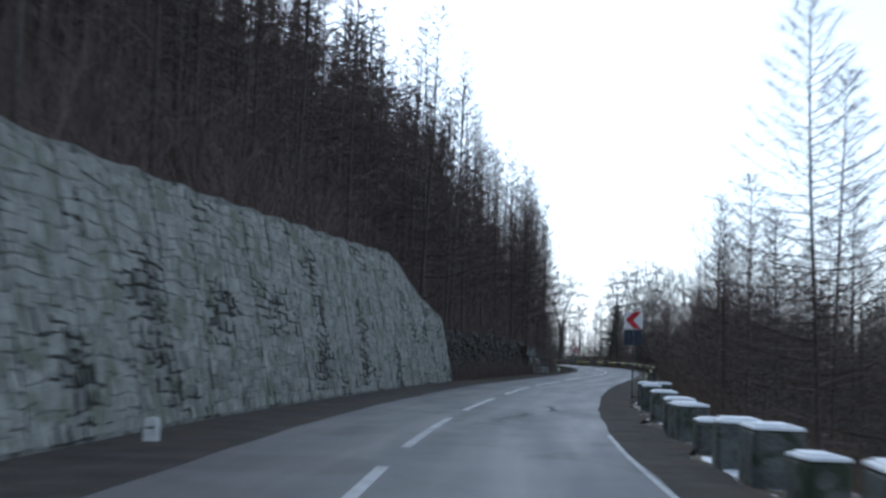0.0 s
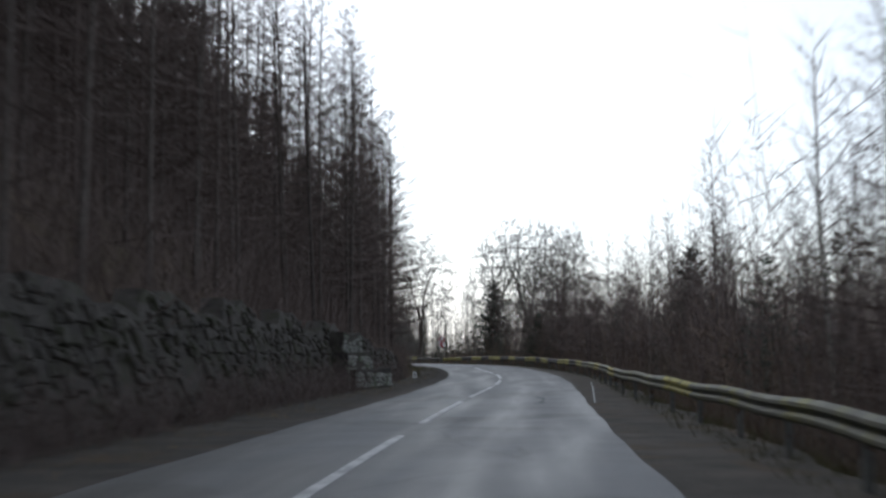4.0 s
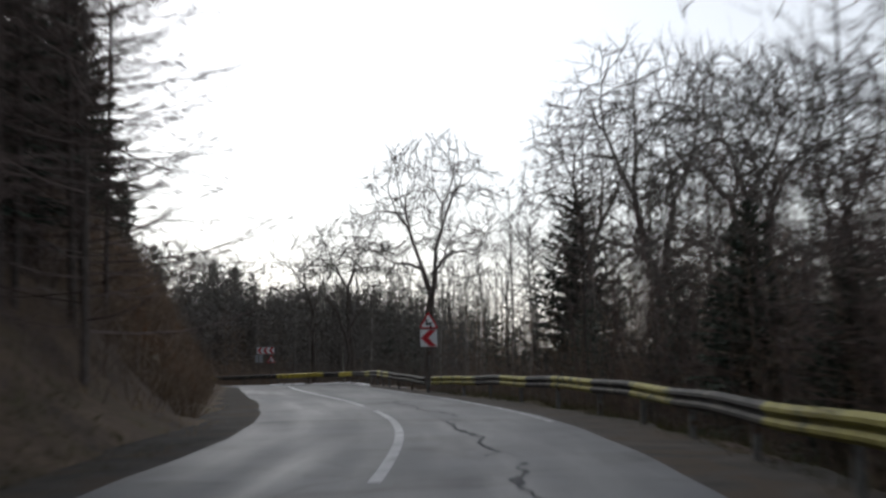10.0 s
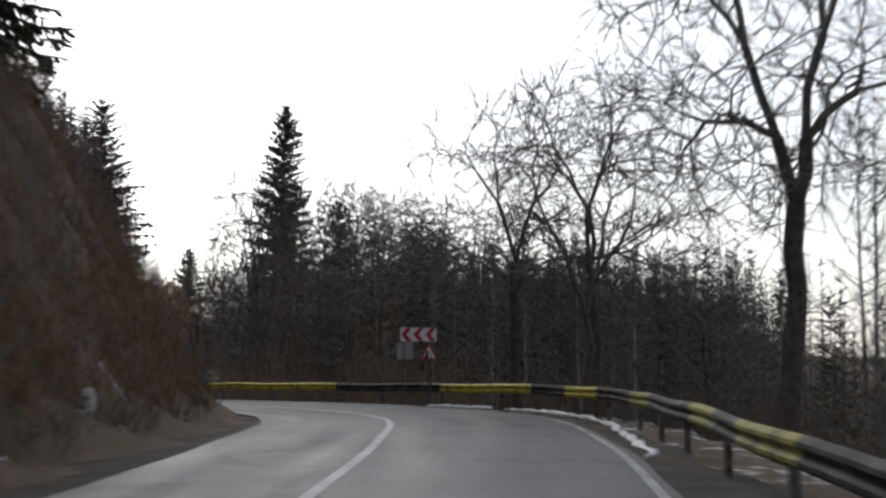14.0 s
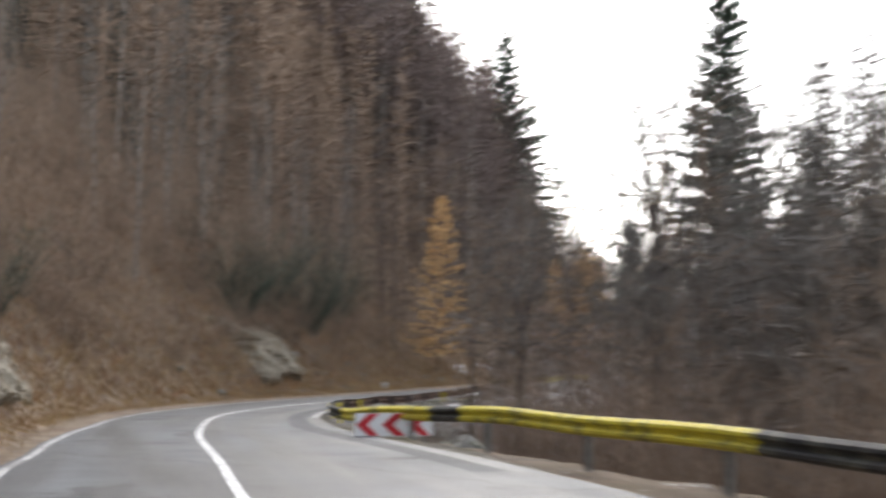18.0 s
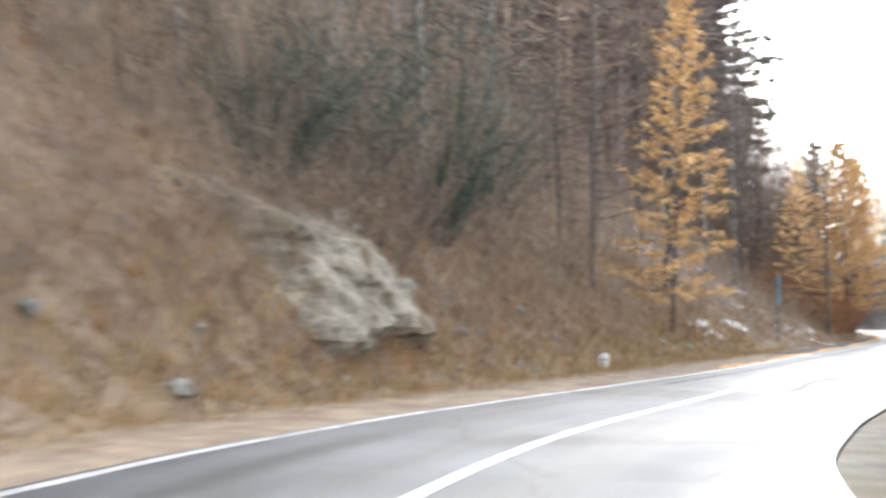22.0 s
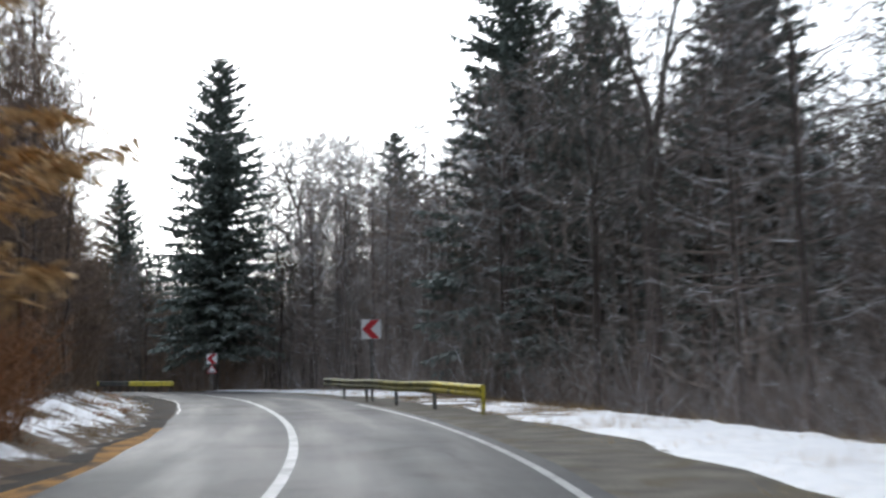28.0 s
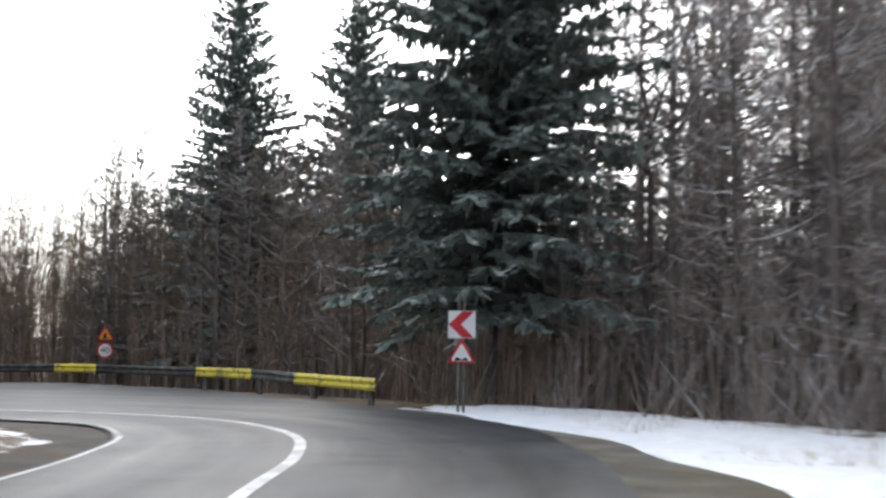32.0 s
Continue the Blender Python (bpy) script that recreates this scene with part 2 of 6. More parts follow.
BARK = spread(blend("bark", (.055, .046, .042), (.14, .12, .108), 6, .9, .6, 60, coords="World"))
PALE_BARK = spread(blend("pale_bark", (.16, .148, .132), (.46, .43, .39), 5, .9, .4, 50, (.07, .065, .055), coords="World"))
TWIG = spread(blend("larch_twigs", (.085, .066, .06), (.20, .155, .14), 2, .9, 0, 30, coords="World"), .3)
GREY_TWIG = spread(blend("beech_twigs", (0.081, 0.074, 0.068), (0.215, 0.200, 0.181), 2, .9, 0, 30, coords="World"), .3)
RED_TWIG = spread(blend("brush_twigs", (.13, .095, .072), (.31, .228, .165), 1.5, .9, 0, 20, coords="World"), .3)
SNOW_TWIG = whitened(spread(blend("snowy_twigs", (.14, .115, .10), (.38, .32, .285), 2, .9, 0, 30, coords="World"), .3), low=.2, high=.7, scale=1.8, lower=.42)
NEEDLE = spread(blend("spruce_needles", (.03, .043, .034), (.085, .11, .082), 2.5, .8, 0, 30, coords="World"), .3)
SNOW_NEEDLE = whitened(spread(blend("snowy_needles", (.082, .102, .092), (.20, .236, .212), 2.5, .8, 0, 30, coords="World"), .2), (.55, .57, .58), .6, .95, 4.0, .55)
GOLD = spread(blend("golden_needles", (.58, .36, .15), (.88, .60, .30), 1.2, .8, 0, 20, coords="World"), .2)
SNOW = blend("snow", (.74, .77, .81), (.92, .93, .95), 3, .6, .5, 25, coords="World")
WALLSTONE = spread(blend("wall_stone", (.15, .155, .14), (.35, .35, .32), 2.2, .9, .9, 22, (.15, .165, .125), coords="World"), .17)
MORTAR = blend("wall_mortar", (.13, .132, .12), (.27, .27, .245), 2, .95, .7, 18, (.07, .075, .06), coords="World")
JOINT = blend("open_joint", (.022, .022, .019), (.07, .07, .06), 4, .95, .5, 30, coords="World")
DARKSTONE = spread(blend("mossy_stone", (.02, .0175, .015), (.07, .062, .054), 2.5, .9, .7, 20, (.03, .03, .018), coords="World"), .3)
ROCK = blend("bedrock", (.14, .125, .10), (.42, .38, .31), 1.6, .9, 1.0, 9, (.22, .20, .14), coords="World")
BUFF_ROCK = blend("buff_bedrock", (.13, .10, .065), (.42, .35, .24), 1.6, .9, 1.0, 9, (.26, .20, .11), coords="World")
BLOCK = whitened(blend("parapet_stone", (.07, .075, .07), (.17, .18, .165), 4, .9, .6, 25, (.05, .065, .04), coords="World"), low=.8, high=.95, lower=.5)
CLIFF = blend("limestone_cliff", (.10, .086, .062), (.31, .275, .215), 1.8, .95, 1.0, 9, (.13, .10, .062), coords="World")
GREYROCK = spread(blend("embankment_rock", (.10, .10, .092), (.30, .29, .265), 3, .9, .8, 18, (.15, .16, .10), coords="World"), .3)
STEEL = blend("rail_steel", (.06, .062, .05), (.15, .15, .12), 3, .7, .2, 50, (.16, .16, .06), coords="World")
OLD_YELLOW = blend("weathered_yellow", (.15, .14, .035), (.36, .33, .07), 3, .7, .2, 50, (.09, .09, .035), coords="World")
MOSSY = blend("mossy_rail", (.10, .10, .05), (.24, .23, .10), 3, .7, .2, 50, (.07, .07, .05), coords="World")
YELLOW = blend("rail_yellow", (.45, .38, .03), (.68, .58, .06), 5, .6, .15, 50, (.22, .20, .05), coords="World")
BLACK = blend("rail_black", (.018, .018, .02), (.05, .05, .05), 5, .75, .15, 50, (.10, .10, .08), coords="World", spec=.25)
RUST = blend("rail_rust", (.085, .055, .043), (.22, .135, .10), 6, .8, .3, 50, coords="World")
POST = blend("post_steel", (.10, .105, .10), (.2, .2, .19), 6, .7, .2, 50, (.08, .05, .03), .2, coords="World")
WHITE = blend("sign_white", (.62, .64, .66), (.76, .77, .78), 3, .45, .02, 60)
RED = blend("sign_red", (.42, .02, .03), (.56, .035, .045), 3, .45, .02, 60)
INK = blend("sign_black", (.012, .012, .014), (.03, .03, .03), 3, .5, 0, 60)
SIGNBACK = blend("sign_back", (.26, .29, .31), (.38, .41, .43), 3, .55, .05, 60, metal=.3)
BLUEBACK = blend("blue_back", (.04, .12, .17), (.07, .19, .25), 3, .55, .05, 60)
ORANGE = blend("sign_orange", (.65, .25, .02), (.8, .36, .03), 3, .5, 0, 60)
PAINT = blend("road_paint", (.28, .29, .30), (.52, .53, .54), 2.2, .6, .2, 30, (.22, .228, .236), coords="World", spec=.5)
FADED = blend("worn_edge_paint", (.12, .125, .13), (.34, .35, .36), 1.5, .5, .25, 25, (.07, .074, .08), coords="World", spec=.5)
TAR = blend("repair_asphalt", (.034, .037, .042), (.062, .067, .075), .8, .6, .15, 40, coords="World", spec=.05)
SIGNNAVY = blend("sign_back_navy", (.03, .038, .06), (.055, .068, .095), 3, .5, .05, 60, metal=.2)
KERBSTONE = blend("marker_white", (.6, .61, .6), (.8, .8, .78), 6, .8, .2, 40, (.35, .34, .3))
VERGE = blend("gravel_verge", (.06, .055, .046), (.17, .155, .13), 1.3, .95, .9, 30, (.10, .085, .055), coords="World")
SOIL = blend("dark_verge_soil", (.022, .019, .016), (.075, .065, .054), 1.1, .95, 1.0, 26, (.055, .040, .026), coords="World")
LITTER = blend("fallen_gold_needles", (.22, .11, .035), (.48, .25, .06), 3, .95, .8, 40, (.10, .065, .035), coords="World")
STRAW = spread(blend("dry_grass", (.18, .115, .055), (.46, .33, .17), 2, .9, 0, 20, coords="World"), .3)
DULL = spread(blend("withered_stalks", (.07, .05, .033), (.20, .145, .09), 2, .9, 0, 20, coords="World"), .3)
TAN = blend("tan_litter", (.09, .068, .048), (.225, .168, .115), 1.8, .95, 1.0, 22, (.11, .07, .045), coords="World")
LEAF = spread(blend("dead_leaves", (.17, .08, .042), (.42, .22, .105), 2, .9, 0, 20, coords="World"), .3)


def ground_material():
    m = blend("forest_floor", (.034, .025, .018), (.15, .103, .066), .5, .95, 1.0, 7, (.085, .065, .035), coords="World")
    n, l = m.node_tree.nodes, m.node_tree.links
    b = n["Principled BSDF"]
    old = b.inputs["Base Color"].links[0].from_socket
    att, no, add, cut, mix = n.new("ShaderNodeAttribute"), n.new("ShaderNodeTexNoise"), n.new("ShaderNodeMath"), n.new("ShaderNodeMapRange"), n.new("ShaderNodeMix")
    att.attribute_name = "snow_cover"
    dry, straw, lay, patches = n.new("ShaderNodeAttribute"), n.new("ShaderNodeValToRGB"), n.new("ShaderNodeMix"), n.new("ShaderNodeTexNoise")
    dry.attribute_name = "dry_cover"
    patches.inputs["Scale"].default_value, patches.inputs["Detail"].default_value, patches.inputs["Roughness"].default_value, patches.inputs["Distortion"].default_value = .7, 10, .72, .8
    for pos, col in ((.30, (.04, .03, .024)), (.42, (.10, .07, .05)), (.50, (.19, .14, .092)), (.57, (.10, .064, .044)), (.70, (.27, .205, .14))):
        e = straw.color_ramp.elements[0] if pos == .30 else straw.color_ramp.elements.new(pos)
        e.position, e.color = pos, (*col, 1)
    straw.color_ramp.elements.remove(straw.color_ramp.elements[len(straw.color_ramp.elements) - 1])
    lay.data_type = "RGBA"
    l.new(patches.outputs["Fac"], straw.inputs["Fac"]), l.new(dry.outputs["Fac"], lay.inputs["Factor"])
    l.new(old, lay.inputs["A"]), l.new(straw.outputs["Color"], lay.inputs["B"])
    old = lay.outputs["Result"]
    geo = n.new("ShaderNodeNewGeometry")
    l.new(geo.outputs["Position"], patches.inputs["Vector"])
    no.inputs["Scale"].default_value, no.inputs["Detail"].default_value, no.inputs["Roughness"].default_value = 1.1, 10, .8
    l.new(geo.outputs["Position"], no.inputs["Vector"])
    l.new(att.outputs["Fac"], add.inputs[0]), l.new(no.outputs["Fac"], add.inputs[1])
    cut.inputs["From Min"].default_value, cut.inputs["From Max"].default_value = .98, 1.06
    l.new(add.outputs["Value"], cut.inputs["Value"])
    mix.data_type = "RGBA"
    mix.inputs["B"].default_value = (.90, .92, .95, 1)
    l.new(cut.outputs["Result"], mix.inputs["Factor"]), l.new(old, mix.inputs["A"]), l.new(mix.outputs["Result"], b.inputs["Base Color"])
    return m


def asphalt_material():
    """Worn asphalt in road metres: wheel tracks, damp dark patches and cracks."""
    m = blend("asphalt", (.036, .039, .043), (.070, .075, .082), .6, .55, .25, 45, coords="World", spec=.38)
    n, l = m.node_tree.nodes, m.node_tree.links
    b = n["Principled BSDF"]
    old = b.inputs["Base Color"].links[0].from_socket
    uv = n.new("ShaderNodeUVMap")
    sep = n.new("ShaderNodeSeparateXYZ")
    l.new(uv.outputs["UV"], sep.inputs["Vector"])
    stretch = n.new("ShaderNodeMapping")
    stretch.inputs["Scale"].default_value = (1.1, .10, 1)
    l.new(uv.outputs["UV"], stretch.inputs["Vector"])
    streak = n.new("ShaderNodeTexNoise")
    streak.inputs["Scale"].default_value, streak.inputs["Detail"].default_value = 1.0, 5
    l.new(stretch.outputs["Vector"], streak.inputs["Vector"])
    r1 = n.new("ShaderNodeMapRange")
    r1.inputs["From Min"].default_value, r1.inputs["From Max"].default_value, r1.inputs["To Min"].default_value, r1.inputs["To Max"].default_value = .36, .64, .58, 1.5
    l.new(streak.outputs["Fac"], r1.inputs["Value"])
    patch = n.new("ShaderNodeTexNoise")
    patch.inputs["Scale"].default_value, patch.inputs["Detail"].default_value, patch.inputs["Distortion"].default_value = .28, 6, .8
    l.new(uv.outputs["UV"], patch.inputs["Vector"])
    r2 = n.new("ShaderNodeMapRange")
    r2.inputs["From Min"].default_value, r2.inputs["From Max"].default_value, r2.inputs["To Min"].default_value, r2.inputs["To Max"].default_value = .57, .62, 1, .5
    l.new(patch.outputs["Fac"], r2.inputs["Value"])
    crack = n.new("ShaderNodeTexVoronoi")
    crack.feature = "DISTANCE_TO_EDGE"
    crack.inputs["Scale"].default_value = .30
    warp, off = n.new("ShaderNodeTexNoise"), n.new("ShaderNodeMixRGB")
    warp.inputs["Scale"].default_value, warp.inputs["Detail"].default_value = 1.2, 4
    l.new(uv.outputs["UV"], warp.inputs["Vector"])
    off.inputs["Fac"].default_value = .35
    l.new(uv.outputs["UV"], off.inputs["Color1"]), l.new(warp.outputs["Color"], off.inputs["Color2"])
    l.new(off.outputs["Color"], crack.inputs["Vector"])
    r3 = n.new("ShaderNodeMapRange")
    r3.inputs["From Min"].default_value, r3.inputs["From Max"].default_value, r3.inputs["To Min"].default_value, r3.inputs["To Max"].default_value = .002, .008, .6, 1
    l.new(crack.outputs["Distance"], r3.inputs["Value"])
    m1, m2 = n.new("ShaderNodeMath"), n.new("ShaderNodeMath")
    m1.operation = m2.operation = "MULTIPLY"
    l.new(r1.outputs["Result"], m1.inputs[0]), l.new(r2.outputs["Result"], m1.inputs[1])
    l.new(m1.outputs["Value"], m2.inputs[0]), l.new(r3.outputs["Result"], m2.inputs[1])
    gloss = n.new("ShaderNodeMapRange")
    gloss.inputs["From Min"].default_value, gloss.inputs["From Max"].default_value, gloss.inputs["To Min"].default_value, gloss.inputs["To Max"].default_value = .35, .65, .44, .64
    l.new(streak.outputs["Fac"], gloss.inputs["Value"]), l.new(gloss.outputs["Result"], b.inputs["Roughness"])
    hsv = n.new("ShaderNodeHueSaturation")
    damp, m3 = n.new("ShaderNodeMapRange"), n.new("ShaderNodeMath")
    damp.inputs["From Min"].default_value, damp.inputs["From Max"].default_value, damp.inputs["To Min"].default_value, damp.inputs["To Max"].default_value = 374, 398, 1, .66
    dull = n.new("ShaderNodeMapRange")
    dull.inputs["From Min"].default_value, dull.inputs["From Max"].default_value, dull.inputs["To Min"].default_value, dull.inputs["To Max"].default_value = 258, 288, .38, .10
    l.new(sep.outputs["Y"], dull.inputs["Value"]), l.new(dull.outputs["Result"], b.inputs["Specular IOR Level"])
    m3.operation = "MULTIPLY"
    l.new(sep.outputs["Y"], damp.inputs["Value"]), l.new(damp.outputs["Result"], m3.inputs[0]), l.new(m2.outputs["Value"], m3.inputs[1])
    l.new(m3.outputs["Value"], hsv.inputs["Value"]), l.new(old, hsv.inputs["Color"]), l.new(hsv.outputs["Color"], b.inputs["Base Color"])
    return m


GRASS = spread(blend("dull_grass", (.045, .048, .024), (.13, .125, .062), 2, .9, 0, 20, coords="World"), .3)
ASPHALT, FLOOR = asphalt_material(), ground_material()


# ---- meshes ----
class Shape:
    """Corners and faces that are gathered into one mesh."""

    def __init__(self):
        self.v, self.f = [], []

    def add(self, verts, faces):
        k = len(self.v)
        self.v += [tuple(p) for p in verts]
        self.f += [tuple(i + k for i in face) for face in faces]

    def spike(self, p, q, w):
        """A three-sided tapering twig from p to q."""
        d = (q - p)
        a = d.orthogonal().normalized() * w
        b = d.cross(a).normalized() * w
        k = len(self.v)
        self.v += [tuple(p + a), tuple(p - a * .5 + b * .87), tuple(p - a * .5 - b * .87), tuple(q)]
        self.f += [(k, k + 1, k + 3), (k + 1, k + 2, k + 3), (k + 2, k, k + 3)]

    def blade(self, p, q, w, rng):
        """A fine flat twig or needle tuft."""
        a = (q - p).cross(Vector((rng.uniform(-1, 1), rng.uniform(-1, 1), rng.uniform(-1, 1))))
        a = a.normalized() * w if a.length > 1e-6 else Vector((w, 0, 0))
        k = len(self.v)
        self.v += [tuple(p + a), tuple(p - a), tuple(q)]
        self.f.append((k, k + 1, k + 2))

    def ribbon(self, pts, w0, w1, rng):
        """A flat tapering branch through pts."""
        side, k, m = Vector((rng.uniform(-1, 1), rng.uniform(-1, 1), rng.uniform(-1, 1))), len(self.v), len(pts)
        for i, p in enumerate(pts):
            a = (pts[min(i + 1, m - 1)] - pts[max(i - 1, 0)]).cross(side).normalized() * (w0 + (w1 - w0) * i / (m - 1))
            self.v += [tuple(p + a), tuple(p - a)]
        self.f += [(k + 2 * i, k + 2 * i + 1, k + 2 * i + 3, k + 2 * i + 2) for i in range(m - 1)]

    def spray(self, p, q, w, rng):
        """A flat hanging spray of needles, widest in its outer half."""
        d = q - p
        a = d.cross(Vector((rng.uniform(-.5, .5), rng.uniform(-.5, .5), 1))).normalized() * w
        m = p + d * .55
        k = len(self.v)
        self.v += [tuple(p), tuple(m + a - Vector((0, 0, w * .4))), tuple(q), tuple(m - a - Vector((0, 0, w * .4)))]
        self.f += [(k, k + 1, k + 2), (k, k + 2, k + 3)]

    def curtain(self, p, a, drop, rng):
        """A twig of needles that hangs from a bough at p, a wide."""
        k = len(self.v)
        m = p - Vector((rng.uniform(-.3, .3), rng.uniform(-.3, .3), 1)) * drop
        self.v += [tuple(p - a), tuple(p + a), tuple(m)]
        self.f.append((k, k + 1, k + 2))

    def tube(self, pts, radii, n=5, cap=True):
        k, m = len(self.v), len(pts)
        a = None
        for i, p in enumerate(pts):
            d = pts[min(i + 1, m - 1)] - pts[max(i - 1, 0)]
            a = d.orthogonal().normalized() if a is None else (a - d * (a.dot(d) / max(d.length_squared, 1e-9))).normalized()
            b = d.cross(a).normalized()
            for j in range(n):
                w = 2 * math.pi * j / n
                self.v.append(tuple(p + (a * math.cos(w) + b * math.sin(w)) * radii[i]))
        for i in range(m - 1):
            for j in range(n):
                self.f.append((k + i * n + j, k + i * n + (j + 1) % n, k + (i + 1) * n + (j + 1) % n, k + (i + 1) * n + j))
        if cap:
            self.f.append(tuple(k + (m - 1) * n + j for j in range(n)))
            self.f.append(tuple(k + n - 1 - j for j in range(n)))

    def box(self, centre, size, turn=None, taper=1.0, bevel=0.0):
        """A block, bevelled by a chamfer along its upright and top edges if asked."""
        x, y, z = (v / 2 for v in size)
        c = Vector(centre)
        t = turn or Matrix.Identity(3)
        if not bevel:
            pts = [(sx * x * (taper if sz > 0 else 1), sy * y * (taper if sz > 0 else 1), sz * z) for sz in (-1, 1) for sx, sy in ((-1, -1), (1, -1), (1, 1), (-1, 1))]
            faces = [(3, 2, 1, 0), (4, 5, 6, 7), (0, 1, 5, 4), (1, 2, 6, 5), (2, 3, 7, 6), (3, 0, 4, 7)]
        else:
            e = bevel
            ring = lambda ax, ay: [(-ax + e, -ay), (ax - e, -ay), (ax, -ay + e), (ax, ay - e), (ax - e, ay), (-ax + e, ay), (-ax, ay - e), (-ax, -ay + e)]
            pts = [(px, py, -z) for px, py in ring(x, y)] + [(px * taper, py * taper, z - e) for px, py in ring(x, y)] + [(px * taper, py * taper, z) for px, py in ring(x - e, y - e)]
            faces = [tuple(range(7, -1, -1)), tuple(range(16, 24))]
            for r in (0, 8):
                faces += [(r + j, r + (j + 1) % 8, r + 8 + (j + 1) % 8, r + 8 + j) for j in range(8)]
        self.add([c + t @ Vector(p) for p in pts], faces)

    def mesh(self, name, material):
        me = bpy.data.meshes.new(name)
        me.from_pydata(self.v, [], self.f)
        me.materials.append(material)
        me.update()
        return me


def part(name, shape, material, parent=None, label="", smooth=False):
    """Links a shape as one mesh object, under a thing or a part if one is given."""
    me = shape if isinstance(shape, bpy.types.Mesh) else shape.mesh(name, material)
    if smooth:
        me.polygons.foreach_set("use_smooth", [True] * len(me.polygons))
    ob = new(name, me)
    if parent is not None:
        ob.parent = parent
    return tagged(ob, label)


def thing(name, label, category, group="", m=None):
    ob = new(name)
    ob.empty_display_size = .2
    if m is not None:
        ob.matrix_basis = m
    return tagged(ob, label, category, group)


# ---- ground ----
def spread_axis(a, b, step):
    core = np.arange(a, b + step, step)
    far = np.cumsum(6 * 1.55 ** np.arange(14))
    return np.r_[a - far[::-1], core, core[-1] + far]


GRID = {}


def build_ground():
    xs, ys = spread_axis(-150, 75, 1.1), spread_axis(-45, 450, 1.1)
    gx, gy = np.meshgrid(xs, ys)
    z = ground_z(gx.ravel(), gy.ravel())
    s, off, dist = locate(gx.ravel(), gy.ravel())
    w, h = len(xs), len(ys)
    verts = np.c_[gx.ravel(), gy.ravel(), z]
    GRID.update(x=xs, y=ys, z=z.reshape(h, w))
    i = np.arange(w * h).reshape(h, w)
    faces = np.stack([i[:-1, :-1], i[:-1, 1:], i[1:, 1:], i[1:, :-1]], -1).reshape(-1, 4)
    me = bpy.data.meshes.new("ground")
    me.from_pydata(verts.tolist(), [], faces.tolist())
    me.materials.append(FLOOR)
    snow = np.interp(s, [0, 372, 384, 392, 400, 412, 430, 520], [.22, .26, .44, .42, .36, .43, .47, .5])
    right = np.interp(s, [0, 60, 66, 112, 116, 255, 266, 300, 315, 345, 385, 398, 424, 432, 444, 450, 462, 468], [.24, .3, .44, .44, .24, .24, .42, .42, .28, .50, .52, .58, .56, .42, .42, .56, .56, .3])
    right = np.where(dist > 13, np.minimum(right, .40), right)
    right = np.where((s < 116) & (dist > 7), .24, right)
    cover = np.where(off > 0, right, np.where(dist > 12, np.minimum(snow, .34), snow))
    cover = np.where(dist > 60, .3, cover)
    me.attributes.new("snow_cover", "FLOAT", "POINT").data.foreach_set("value", cover.astype(np.float32))
    dry = np.interp(s, [0, 215, 240, 285, 300, 368, 400, 430, 520], [0, 0, .12, .3, 1, 1, .6, .4, .3])
    dry = np.where(off < 0, dry * np.clip((34 - dist) / 14, .35, 1), .12)
    me.attributes.new("dry_cover", "FLOAT", "POINT").data.foreach_set("value", dry.astype(np.float32))
    me.polygons.foreach_set("use_smooth", [True] * len(me.polygons))
    return tagged(new("ground", me), "leaf-strewn brown forest slope with patches of snow", "ground", kind="structure")


def strip(name, s0, s1, left, right, material, dz, label, category="road", step=1.0, drop=(0, 0), cuts=2, kind="structure"):
    """A sheet along the road between two offsets, which may be numbers or functions of the road metres."""
    fl, fr = (f if callable(f) else (lambda s, f=f: f) for f in (left, right))
    ss = np.arange(s0, s1 + .01, step)
    sh, uvs = Shape(), []
    for s in ss:
        a, b = fl(s), fr(s)
        for c in range(cuts):
            u = c / (cuts - 1)
            o = a + (b - a) * u
            sh.v.append(tuple(st(s, o, dz + drop[0] * (1 - u) + drop[1] * u)))
            uvs.append((o, s))
    for i in range(len(ss) - 1):
        for c in range(cuts - 1):
            k = i * cuts + c
            sh.f.append((k, k + 1, k + cuts + 1, k + cuts))
    me = sh.mesh(name, material)
    lay = me.uv_layers.new(name="UVMap")
    lay.data.foreach_set("uv", [x for loop in me.loops for x in uvs[loop.vertex_index]])
    ob = new(name, me)
    return tagged(ob, label, category, kind=kind)


ground = build_ground()


def ground_top(x, y):
    """Height of the built ground sheet."""
    x, y = np.atleast_1d(np.asarray(x, float)), np.atleast_1d(np.asarray(y, float))
    gx, gy, z = GRID["x"], GRID["y"], GRID["z"]
    i, j = np.clip(np.searchsorted(gx, x) - 1, 0, len(gx) - 2), np.clip(np.searchsorted(gy, y) - 1, 0, len(gy) - 2)
    u, v = (x - gx[i]) / (gx[i + 1] - gx[i]), (y - gy[j]) / (gy[j + 1] - gy[j])
    return (z[j, i] * (1 - u) + z[j, i + 1] * u) * (1 - v) + (z[j + 1, i] * (1 - u) + z[j + 1, i + 1] * u) * v


def lie(x, y):
    return float(ground_top(x, y)[0])


def left_edge(s):
    return -float(np.interp(s, [0, 72, 96, 120, 154, 184, 215, 240, 258, 286, 306, 318, 328, 345, 358, 371, 396, 424, 440, 520], [2.25, 2.25, 2.5, 2.8, 2.4, 2.5, 2.85, 2.55, 2.75, 3.1, 3.3, 2.8, 2.5, 2.3, 2.0, 2.3, 2.8, 2.95, 2.8, 2.6])) + .035 * math.sin(s * .9) * math.sin(s * .33)


